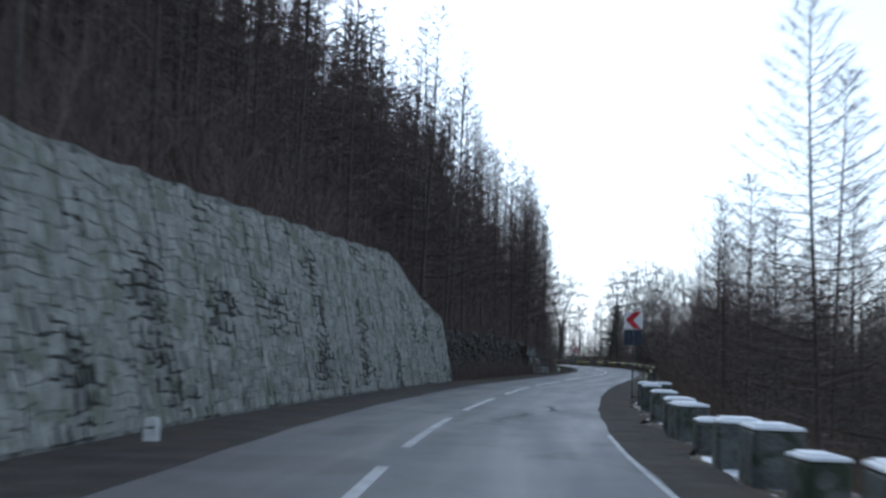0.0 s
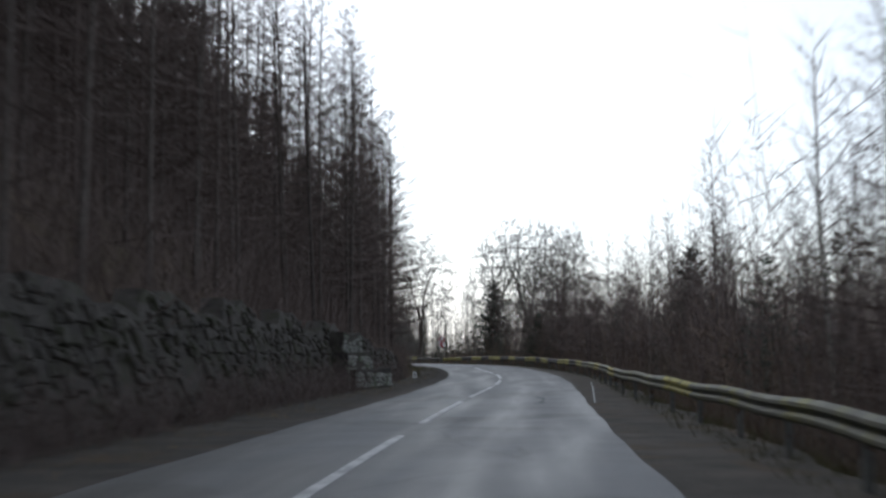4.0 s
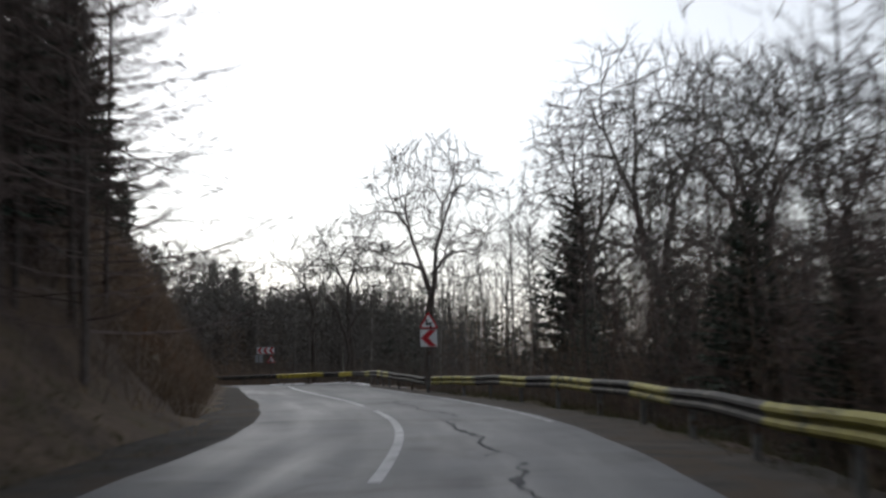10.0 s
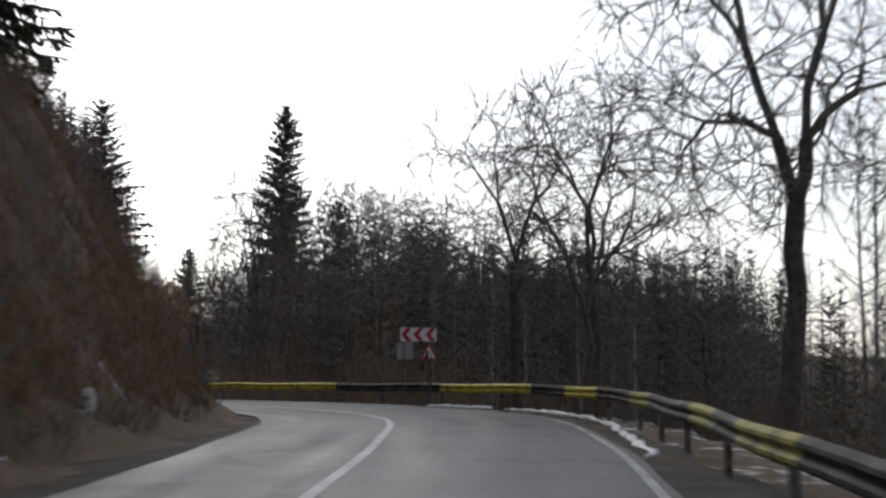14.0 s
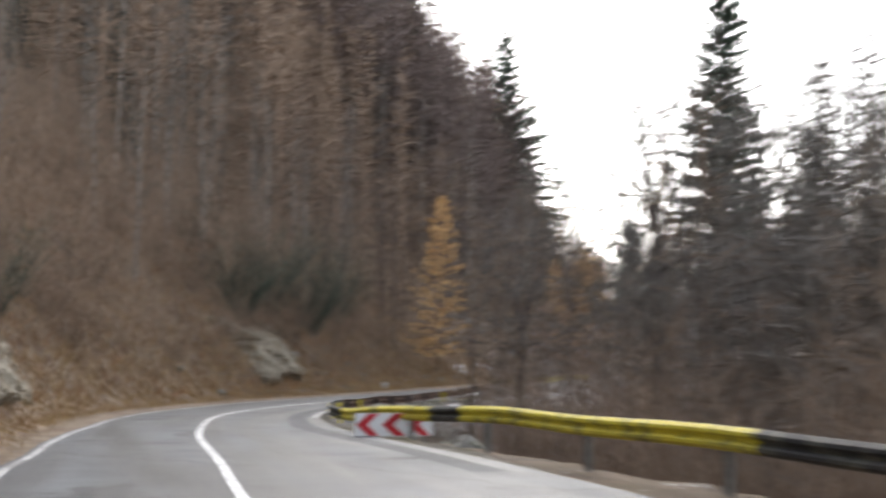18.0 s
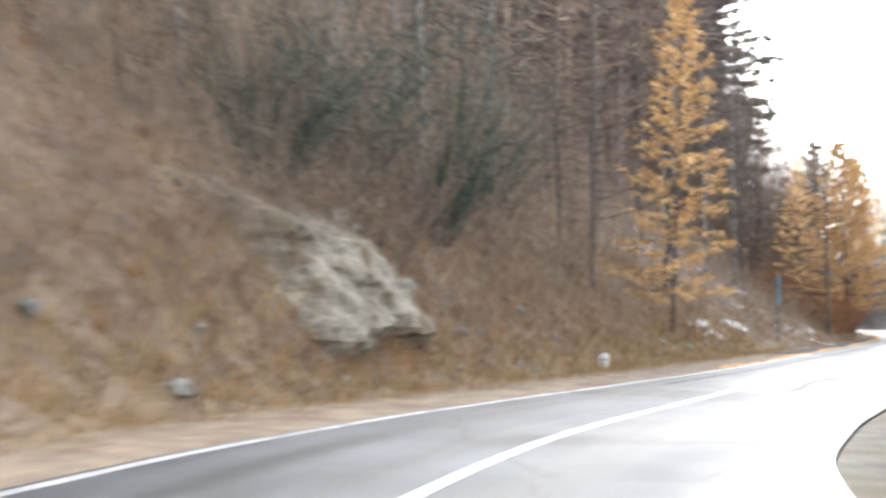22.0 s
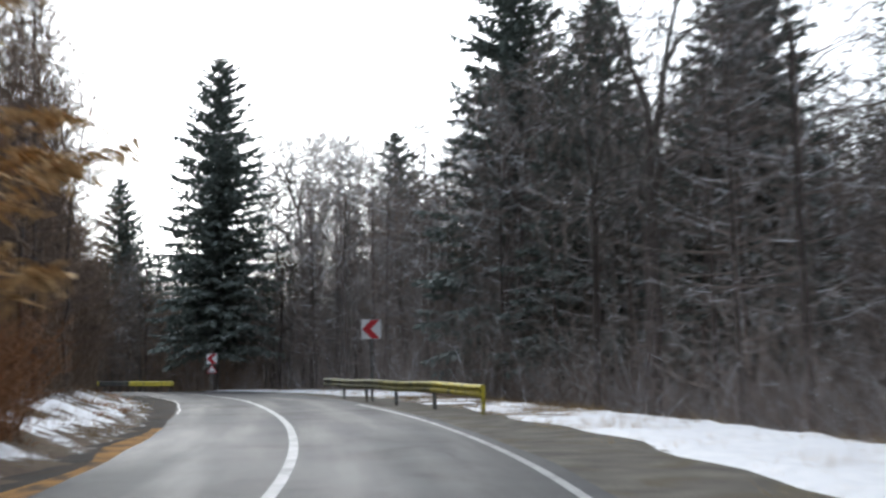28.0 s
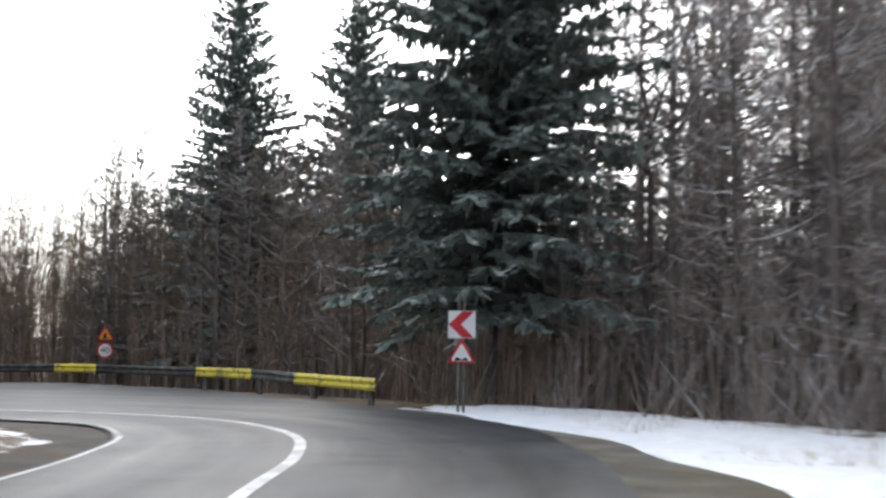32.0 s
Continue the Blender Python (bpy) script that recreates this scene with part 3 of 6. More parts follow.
def right_line(s):
    return float(np.interp(s, [0, 200, 240, 262, 288, 296, 303, 311, 318, 345, 396, 416, 440, 450, 457, 463.5, 465.5, 468, 470, 472, 476, 520], [3.15, 3.3, 3.5, 3.5, 4.5, 4.7, 4.4, 3.9, 3.3, 3.3, 3.2, 3.0, 2.85, 3.0, 3.3, 4.6, 5.8, 8.2, 10.8, 13.0, 16.5, 18]))


def right_edge(s):
    return right_line(s) + .035 * math.sin(s * .8 + 1) * math.sin(s * .31)


def verge_out(s):
    """How far the bare gravel reaches on the right before soil, or snow, begins."""
    return float(np.interp(s, [0, 111, 114, 360, 402, 455, 462, 463.5, 465.5, 468, 470, 472, 476, 520], [4.3, 4.3, 5.4, 4.3, 5.3, 4.3, 4.3, 5.4, 6.6, 9.2, 11.9, 14.2, 18, 19.5])) + .25 * math.sin(s * .9) * math.sin(s * .37)


RAIL = np.array([(108, 5.0), (122, 4.9), (133, 5.1), (154, 4.5), (178, 4.7), (205, 4.4), (217, 4.6), (230, 4.9), (238, 4.75), (244, 4.7), (249, 4.35), (256, 4.15), (262, 4.25), (268, 4.5), (276, 5.2), (286, 6.3), (300, 6.0), (309, 5.0), (316, 4.0), (321, 3.65), (330, 3.5), (340, 3.9), (365, 3.9), (380, 4.2), (399, 4.75)])
road = strip("road", 0, LENGTH - 2, left_edge, right_edge, ASPHALT, 0.02, "worn grey two-lane asphalt road with damp patches", cuts=9)
strip("road_patch", 304, 335, lambda s: right_line(s) - .95 - .04 * math.sin(s * .4), lambda s: right_line(s) - .42, TAR, .0235, "smooth darker repair strip in the asphalt", "road")
strip("verge_left", 0, LENGTH - 2, lambda s: -float(np.interp(s, LEFT[:, 0], LEFT[:, 1])) - .3, lambda s: left_edge(s) + .15, SOIL, 0.0, "dark soil and leaf-litter verge below the bank", "verge", drop=(-.02, -.02), cuts=4)
strip("verge_right", 0, 286, lambda s: right_edge(s) - .15, verge_out, SOIL, 0.0, "dark damp soil verge beside the road", "verge", drop=(-.02, -.02), cuts=4)
strip("gravel_verge", 286, LENGTH - 2, lambda s: right_edge(s) - .15, verge_out, VERGE, 0.0, "gravel verge beside the road", "verge", drop=(-.02, -.02), cuts=4)
# how far the painted line strays from the road's middle, smoothed along the road
LINE_AT = np.arange(0, LENGTH, 2.0)
LINE_OFF = np.interp(LINE_AT, [0, 72, 100, 120, 140, 155, 163, 184, 190, 202, 214, 222, 240, 257, 266, 282, 301, 317, 324, 336, 341, 352, 360, 368, 395, 402, 411, 420, 430, 440, 452, 462, 520], [0, 0, -.15, -.33, -.25, -.05, .25, .25, -.1, -.2, .05, .2, .2, -.2, -.25, 0, -.1, .05, .2, .4, .5, .35, .25, .1, -.3, -.28, -.27, -.3, -.32, -.36, -.35, -.2, 0])
LINE_OFF = np.convolve(np.pad(LINE_OFF, 3, mode="edge"), np.ones(7) / 7, "valid")


def centre(s):
    return float(np.interp(s, LINE_AT, LINE_OFF))


for a, b in ((66, 75), (78.2, 87.3), (91.2, 101), (105.5, 117.2), (121, 134), (137.5, 148), (151, 161.5), (164, 172.4), (175, 184.8), (187.6, 197.5), (200.6, 211.2), (213.9, 232)):
    tagged(strip("centre_dash", a, b, lambda s: centre(s) - .075, lambda s: centre(s) + .075, PAINT, .026, "white dashed centre line, worn", "road marking", step=.5), group="centre line dashes")
strip("centre_line", 235, LENGTH - 4, lambda s: centre(s) - .074, lambda s: centre(s) + .074, PAINT, .026, "solid white centre line on the road", "road marking")
strip("edge_line_right", 56, 83, lambda s: right_line(s) - .10, lambda s: right_line(s) - .02, FADED, .025, "worn white edge line", "road marking")
strip("edge_line_right", 225, 283, lambda s: right_line(s) - .24, lambda s: right_line(s) - .12, FADED, .025, "worn white edge line", "road marking")
strip("edge_line_right", 324, 350, lambda s: right_line(s) - .24, lambda s: right_line(s) - .12, FADED, .025, "worn white edge line", "road marking")
strip("edge_line_right", 386, 432, lambda s: right_line(s) - .36, lambda s: right_line(s) - .24, FADED, .025, "worn white edge line", "road marking")
strip("edge_line_left", 285, 372, lambda s: left_edge(s) + .10, lambda s: left_edge(s) + .24, FADED, .025, "worn white edge line below the bank", "road marking")
strip("edge_line_left", 428, 472, lambda s: left_edge(s) + .05, lambda s: left_edge(s) + .11, FADED, .025, "worn white edge line inside the bend", "road marking")
strip("leaf_litter", 292, 372, lambda s: -float(np.interp(s, LEFT[:, 0], LEFT[:, 1])) - .25, lambda s: left_edge(s) + .04 + .06 * math.sin(s * 1.3) * math.sin(s * .47), TAN, .008, "tan band of dead leaves and grass below the bank", "leaf litter", cuts=4)
strip("needle_litter", 360, 421, lambda s: left_edge(s) - .35 - .15 * math.sin(s * .7), lambda s: left_edge(s) + .12 + .1 * math.sin(s * 1.9), LITTER, .012, "band of fallen golden larch needles along the road", "leaf litter")


def tar_crack(s0, s1, off, seed, width=.05):
    """A meandering dark crack, tarred over in places."""
    mid = lambda s: off + .55 * noise.noise(Vector((s * .35, seed * 5.1, 0))) + .16 * noise.noise(Vector((s * 1.6, seed, 3)))
    half = lambda s: width * (.25 + .75 * abs(noise.noise(Vector((s * .9, seed * 3.7, 0)))) * 2.2)
    strip("tar_crack", s0, s1, lambda s: mid(s) - half(s), lambda s: mid(s) + half(s), TAR, .0275, "dark meandering crack in the asphalt", "road crack", step=.2)


for k, (s0, s1, off) in enumerate(((86, 91, 1.2), (92, 96, 2.0), (146, 151, 1.9), (208, 216, 1.7), (217, 226, 1.3), (228, 240, 1.5), (350, 357, 1.4), (357.5, 368, 1.6), (384, 389, 1.1))):
    tar_crack(s0, s1, off, k, .10 if 345 < s0 < 380 or s0 < 100 else .06)

strip("tar_seam", 352, 392, lambda s: -1.52 + .2 * math.sin(s * .11) - .08 * abs(noise.noise(Vector((s * .7, 0, 0)))), lambda s: -1.34 + .2 * math.sin(s * .11) + .1 * abs(noise.noise(Vector((s * .9, 4, 0)))), TAR, .0245, "long dark tar seam in the wheel track", "road crack", step=.5)

strip("drain_edge", 146, 166, lambda s: 3.64 + (s - 153) * .035, lambda s: 3.68 + (s - 153) * .035, FADED, .03, "thin worn grey edge of the roadside drain", "kerb", step=.5, drop=(.02, .02))


# ---- built things along the road ----
def attach(ob, parent):
    """Parents a mesh that is already where it belongs in the world."""
    ob.parent = parent
    ob.matrix_parent_inverse = parent.matrix_basis.inverted()
    return ob


def slab(sh, corners, depth, rng, jitter=.02):
    """One dressed stone: a face of four corners, proud of the wall by depth, with chamfered rims."""
    a, b, c, d = corners
    out = (b - a).cross(d - a).normalized()
    mid = (a + b + c + d) / 4
    pts = [p + Vector((rng.uniform(-jitter, jitter), rng.uniform(-jitter, jitter), rng.uniform(-jitter, jitter))) for p in (a, b, c, d)]
    rim = [p + (mid - p).normalized() * .012 + out * depth * .7 for p in pts]
    top = [p + (mid - p).normalized() * rng.uniform(.04, .07) + out * (depth + rng.uniform(-.006, .012)) for p in pts]
    back = [p - out * .05 for p in pts]
    sh.add([*back, *rim, *top], [(0, 1, 5, 4), (1, 2, 6, 5), (2, 3, 7, 6), (3, 0, 4, 7), (4, 5, 9, 8), (5, 6, 10, 9), (6, 7, 11, 10), (7, 4, 8, 11), (8, 9, 10, 11)])


def stone_wall(name, label, s0, s1, foot, top, batter, stone, mortar, course, width, proud, gaps, near, seed, thick=1.3, lumpy=.02, seams=0):
    """A stone retaining wall that leans back: a mortared body and its stones. near: the stretch whose stones are parts."""
    rng = random.Random(seed)
    face = lambda s, h, out=0.0: st(s, -(foot(s) + batter * h) + out, h)
    warp = lambda s, h: face(s + .07 * math.sin(h * 7.6 + s * .7), max(h + (.035 * math.sin(s * .9 + h * 1.6) + .03 * math.sin(s * 3.6 - h * 3.1)) * min(1, h * 2), .0))
    body = Shape()
    ss = np.linspace(s0, s1, max(3, int((s1 - s0) / 1.0)))
    for s in ss:
        h = top(s)
        body.v += [tuple(face(s, -.3)), tuple(face(s, h)), tuple(face(s, h, -thick * .5)), tuple(face(s, -.3, -thick))]
    for i in range(len(ss) - 1):
        k = 4 * i
        body.f += [(k + 0, k + 4, k + 5, k + 1), (k + 1, k + 5, k + 6, k + 2), (k + 2, k + 6, k + 7, k + 3)]
    e = 4 * (len(ss) - 1)
    body.f += [(0, 1, 2, 3), (e + 3, e + 2, e + 1, e)]
    wall = tagged(part(name, body, mortar), label, "wall", kind="structure")
    rest, joints, singles = Shape(), Shape(), 0
    heap = [(s0 + k, min(s0 + k + 2.35, s1), 0.02, 7.0) for k in np.arange(0, s1 - s0 - .1, 2.35)]
    while heap:
        a, b, lo, hi = heap.pop()
        w, h = b - a, hi - lo
        if w > width * rng.uniform(1.0, 1.9) or h > course * rng.uniform(1.0, 1.9):
            u = rng.uniform(.36, .64)
            if w / width > h / course:
                heap += [(a, a + w * u, lo, hi), (a + w * u, b, lo, hi)]
            else:
                heap += [(a, b, lo, lo + h * u), (a, b, lo + h * u, hi)]
            continue
        cap = min(top(a), top(b)) - .10
        hi = min(hi, cap)
        if hi - lo < .09:
            continue
        h = hi - lo
        loose = noise.noise(Vector((a * .45, lo * .7, seed))) + rng.uniform(-.1, .1)
        if seams and loose > .20:
            wide = w * rng.uniform(.5, 1.0)
            slab(joints, [warp(a, lo - .02), warp(a + wide, lo - .02 + rng.uniform(-.03, .03)), warp(a + wide, lo + rng.uniform(.0, .04)), warp(a, lo + .03)], .03, rng, .015)
            if rng.random() < .55:
                slab(joints, [warp(a, lo), warp(a + .05, lo), warp(a + .045, lo + h * rng.uniform(.4, 1)), warp(a - .005, lo + h * .5)], .03, rng, .012)
        if rng.random() < gaps or loose > .52:
            continue
        g = rng.uniform(.003, .009) if seams else rng.uniform(.008, .022)
        quad = [warp(a + g, lo + g), warp(b - g, lo + g), warp(b - g, hi - g), warp(a + g, hi - g)]
        if near and near[0] < a < near[1] and lo < near[2] and singles < 290:
            one = Shape()
            slab(one, quad, proud * rng.uniform(.6, 1.5), rng, lumpy)
            attach(part("stone", one, stone), wall)
            singles += 1
        else:
            slab(rest, quad, proud * rng.uniform(.6, 1.5), rng, lumpy)
    tagged(attach(part("stones", rest, stone), wall), kind="stuff")
    if joints.v:
        tagged(attach(part("open_joints", joints, JOINT), wall), "dark washed-out mortar joints", kind="stuff")
    for k in (np.arange(math.ceil(s0 / seams), s1 / seams) * seams if seams else ()):
        sh = Shape()
        steps = np.linspace(0, top(k) - .1, 9)
        for h in steps:
            x = k + .05 * math.sin(h * 2.1 + k)
            sh.v += [tuple(face(x, h, -.02)), tuple(face(x + .028, h, -.02)), tuple(face(x + .028, h, .022)), tuple(face(x, h, .022))]
        for i in range(8):
            q = 4 * i
            sh.f += [(q + j, q + (j + 1) % 4, q + 4 + (j + 1) % 4, q + 4 + j) for j in range(4)]
        sh.f += [(3, 2, 1, 0), (32, 33, 34, 35)]
        attach(part("wall_seam", sh, JOINT), wall)
    return wall


big_top = lambda s: float(np.interp(s, [0, 76, 95, 112, 113.5, 118, 124], [3.8, 4.25, 5.0, 5.55, 5.4, 4.15, 3.25])) + .05 * math.sin(s * 2.1)
stone_wall("retaining_wall", "tall grey mortared stone retaining wall, leaning back, cracked", 40, 124.2, lambda s: 4.4 + (s - 75) * .0115, big_top, .2, WALLSTONE, MORTAR, .27, .36, .013, .012, (76, 100, 1.2), 3, lumpy=.015, seams=2.35)
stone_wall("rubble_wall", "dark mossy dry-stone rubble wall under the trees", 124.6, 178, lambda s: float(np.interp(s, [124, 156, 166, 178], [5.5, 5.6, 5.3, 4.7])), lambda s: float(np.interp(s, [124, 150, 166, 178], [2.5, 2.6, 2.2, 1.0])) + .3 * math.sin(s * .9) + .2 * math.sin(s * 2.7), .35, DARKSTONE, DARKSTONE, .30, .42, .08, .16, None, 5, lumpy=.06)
for i, (a, b, f0, f1, h0, h1) in enumerate(((160.2, 164.6, 4.9, 4.05, 0, .72), (160.1, 162.9, 5.15, 4.65, .6, 1.4), (160.5, 162.8, 5.35, 5.0, 1.3, 2.12))):
    stone_wall("ruined_wall", "crumbled pale masonry step of an old roadside wall", a, b, lambda s, a=a, b=b, f0=f0, f1=f1: f0 + (f1 - f0) * (s - a) / (b - a), lambda s, h1=h1: h1 + .05 * math.sin(s * 3.1), .03, WALLSTONE, DARKSTONE, .17, .32, .04, .08, None, 20 + i, thick=1.0, lumpy=.025)


def rail(name, label, s0, s1, off, bands, base, posts, z=0.62, span=4.0):
    """A W-beam guard rail on posts, in lengths of base colour and in the bands (from, to, colour); z may be a function."""
    high = z if callable(z) else (lambda q: z)
    root = thing(name, label, "guard rail", m=pose(*st(s0, off(s0)), 0, 0, heading(s0)))
    prof = [(0, -.155), (.012, -.15), (.07, -.105), (.075, -.06), (.012, -.018), (.012, .018), (.075, .06), (.07, .105), (.012, .15), (0, .155)]
    loop = [(-d, h) for d, h in prof] + [(-d + .012, h) for d, h in reversed(prof)]
    n = len(loop)
    cuts = sorted({s0, s1, *(min(max(q, s0), s1) for a, b, _ in bands for q in (a, b))})
    edges = []
    for a, b in zip(cuts, cuts[1:]):
        m = max(1, math.ceil((b - a) / (span * 1.1)))
        edges += [(a + (b - a) * k / m, a + (b - a) * (k + 1) / m) for k in range(m)]
    for s, e in edges:
        sh = Shape()
        ss = np.linspace(s, e + .05, 4)
        for q in ss:
            wob = .018 * math.sin(q * .9) + .012 * math.sin(q * .31)
            for d, h in loop:
                sh.v.append(tuple(st(q, off(q) + d + .02 * math.sin(q * .55), high(q) + h + wob)))
        for r in range(len(ss) - 1):
            sh.f += [(r * n + j, r * n + (j + 1) % n, (r + 1) * n + (j + 1) % n, (r + 1) * n + j) for j in range(n)]
        sh.f += [tuple(range(n - 1, -1, -1)), tuple((len(ss) - 1) * n + j for j in range(n))]
        mid = (s + e) / 2
        attach(part("beam", sh, next((c for a, b, c in bands if a <= mid <= b), base)), root)
    one = Shape()
    for bx in (((0, 0, .0), (.012, .13, 1.5)), ((.04, .06, 0), (.08, .012, 1.5)), ((.04, -.06, 0), (.08, .012, 1.5)), ((-.03, 0, .62), (.06, .10, .22))):
        one.box(*bx)
    meshes = {m.name: one.mesh("post", m) for m in (POST, YELLOW, RUST, BLACK)}
    gap = min(span, 4.0)
    for k, q in enumerate(np.arange(s0 + .25, s1 - .05, gap if gap > 2 else 1.8)):
        post = new("post", meshes[posts(q).name])
        p = st(q, off(q) + .07, high(q) - .63)
        post.matrix_basis = pose(*p, 0, 0, heading(q) + math.sin(q * 7) * 3)
        attach(post, root)
    return root


rail_off = lambda s: float(np.interp(s, RAIL[:, 0], RAIL[:, 1]))
rail("guard_rail", "weathered dark W-beam guard rail with mossy yellow lengths", 109.5, 180, rail_off, [(a, b, OLD_YELLOW) for a, b in ((114, 120), (138, 142), (156, 160), (168, 172))], STEEL, lambda q: POST)
sag = lambda q: .62 - .17 * math.exp(-((q - 249) / 7) ** 2) - float(np.interp(q, [308, 313.5, 318, 324, 344, 352], [0, .1, .29, .38, .38, .2]))
rail("guard_rail", "guard rail painted in worn black and yellow lengths", 180, 248.3, rail_off, [(a, b, OLD_YELLOW) for a, b in ((180, 183.7), (187.7, 194), (200, 204), (208, 215.1), (221.2, 224.6), (228.4, 232.4), (235, 238.2), (241.9, 248.3))], BLACK, lambda q: POST, z=sag)
rail("guard_rail", "sagging guard rail painted in black and yellow lengths", 249.0, 330.5, lambda q: rail_off(q) - .12 * max(0, 1 - (q - 249) / 6), [(a, b, OLD_YELLOW) for a, b in ((260.3, 263.6), (265.4, 267.6), (274, 278))] + [(a, b, YELLOW) for a, b in ((281.8, 284.6), (287.1, 293.1), (300.4, 310.2), (311.8, 320.0), (325.0, 326.8))], BLACK, lambda q: YELLOW if q > 318 else POST, z=sag)
rail("guard_rail", "rusty brown guard rail with some yellow posts", 330.8, 352, rail_off, [], RUST, lambda q: YELLOW if int(q) % 3 == 0 else BLACK, z=sag, span=2.4)
rail("guard_rail", "guard rail in black and yellow lengths with snow behind", 352.4, 399, rail_off, [(352.4, 356, OLD_YELLOW), (359.3, 369.5, YELLOW), (374, 378, OLD_YELLOW), (382, 386, OLD_YELLOW), (394.6, 399, YELLOW)], BLACK, lambda q: YELLOW if 368 < q < 372 else POST)
rail4 = lambda s: float(np.interp(s, [423, 428, 434, 442.5], [4.6, 4.0, 3.4, 3.2]))
rail("guard_rail", "yellow guard rail, weathered grey towards its end", 423.4, 442.4, rail4, [(423, 427.5, YELLOW), (427.5, 433, OLD_YELLOW)], MOSSY, lambda q: YELLOW if q < 425 else POST, z=.58)
bend = lambda s: float(np.interp(s, [465.5, 468.2, 469.8, 471.6, 474, 480], [6.9, 9.5, 12.4, 15.1, 18, 20.5]))
rail("guard_rail", "low yellow and black guard rail round the bend", 465.5, 484, bend, [(465.5, 468, YELLOW), (469.6, 471.4, YELLOW), (475, 477, YELLOW)], BLACK, lambda q: POST, z=.47, span=.9)

# the row of stone parapet blocks with snow on top
rng = random.Random(8)
for i, s in enumerate((70.5, 73.5, 76.0, 78.3, 81.3, 84.6, 87.0, 92.0, 98.0, 103.2, 107.2)):
    small = i in (1, 4)
    w, d, h = (.8, .5, .55) if small else (rng.uniform(.95, 1.15), rng.uniform(.6, .7), rng.uniform(.68, .78))
    root = thing("parapet_block", "low rough stone parapet block, lichen-stained, snow on top", "parapet block", "row of parapet blocks", pose(*st(s, (5.4 if i == 10 else 4.75) + rng.uniform(-.06, .06), -.12), 0, 0, heading(s) + 90 + rng.uniform(-5, 5)))
    sh = Shape()
    sh.box((0, 0, h / 2), (w, d, h), bevel=.06, taper=.96)
    part("block", sh, BLOCK, root)
    cap = Shape()
    cap.box((0, 0, h + .012), (w - .03, d - .03, .045), bevel=.02)
    cap.box((.03, .02, h + .04), (w - .22, d - .18, .04), bevel=.018)
    part("snow_cap", cap, SNOW, root, "thin melting snow")


# ---- signs ----
def plate(outline, thick, y=0.0):
    """A flat plate in the x-z plane, front at -y."""
    sh, n = Shape(), len(outline)
    sh.v = [(x, y, z) for x, z in outline] + [(x, y + thick, z) for x, z in outline]
    sh.f = [tuple(range(n)), tuple(range(2 * n - 1, n - 1, -1))] + [(i, i + n, (i + 1) % n + n, (i + 1) % n) for i in range(n)]
    return sh


def rounded(w, h, r, z0=0.0, n=4):
    pts = []
    for cx, cz, a0 in ((w / 2 - r, -h / 2 + r, -90), (w / 2 - r, h / 2 - r, 0), (-w / 2 + r, h / 2 - r, 90), (-w / 2 + r, -h / 2 + r, 180)):
        pts += [(cx + r * math.cos(radians(a0 + 90 * k / n)), z0 + cz + r * math.sin(radians(a0 + 90 * k / n))) for k in range(n + 1)]
    return pts


def tri(side, z0, r=.04):
    h = side * .866
    pts = []
    for cx, cz, a0 in ((0, h * 2 / 3 - 2 * r, 30), (-side / 2 + 1.73 * r, -h / 3 + r, 150), (side / 2 - 1.73 * r, -h / 3 + r, 270)):
        pts += [(cx + r * math.cos(radians(a0 + 120 * k / 4)), z0 + cz + r * math.sin(radians(a0 + 120 * k / 4))) for k in range(5)]
    return pts


def pole(root, height, x=0.0, r=.03):
    sh = Shape()
    sh.tube([Vector((x, .05, -.3)), Vector((x, .05, height))], [r, r], 8)
    return part("pole", sh, POST, root, smooth=False)


def chevrons(root, w, h, n, z0, x0=0.0):
    panel = part("panel", plate([(x + x0, z) for x, z in rounded(w, h, .03, z0)], .02), WHITE, root, "white board with red chevrons")
    step = w / n
    a = step * (.97 if n == 1 else .9)
    for k in range(n):
        cx = x0 - w / 2 + step * (k + .5)
        e = h / 2 - .012
        part("chevron", plate([(cx - a * .5, z0), (cx - a * .5 + a * .07, z0 - e * .12), (cx + a * .02, z0 - e), (cx + a * .46, z0 - e), (cx - a * .02, z0), (cx + a * .46, z0 + e), (cx + a * .02, z0 + e), (cx - a * .5 + a * .07, z0 + e * .12)], .004, -.005), RED, panel, "red chevron")
    return panel


def warning(root, side, z0, x0=0.0, rim=RED, face=WHITE):
    t = part("triangle", plate([(x + x0, z) for x, z in tri(side, z0)], .02), rim, root, "red-bordered warning triangle")
    part("face", plate([(x + x0, z) for x, z in tri(side * .74, z0 - side * .012, .03)], .004, -.005), face, t)
    return t


def mark(parent, *outlines):
    for o in outlines:
        part("symbol", plate(o, .004, -.010), INK, parent, "black symbol")


def sign(label, s, off, turn, dz=0.0):
    return thing("road_sign", label, "road sign", m=pose(*st(s, off, dz), 0, 0, turn))


root = sign("red chevron sign on a grey pole above a sign's back", 107.2, 4.33, 0, -.1)
pole(root, 3.28)
chevrons(root, .64, .64, 1, 2.98)
part("back_panel", plate(rounded(.64, .58, .03, 2.34), .02, .07), SIGNNAVY, root, "dark navy back of a sign")

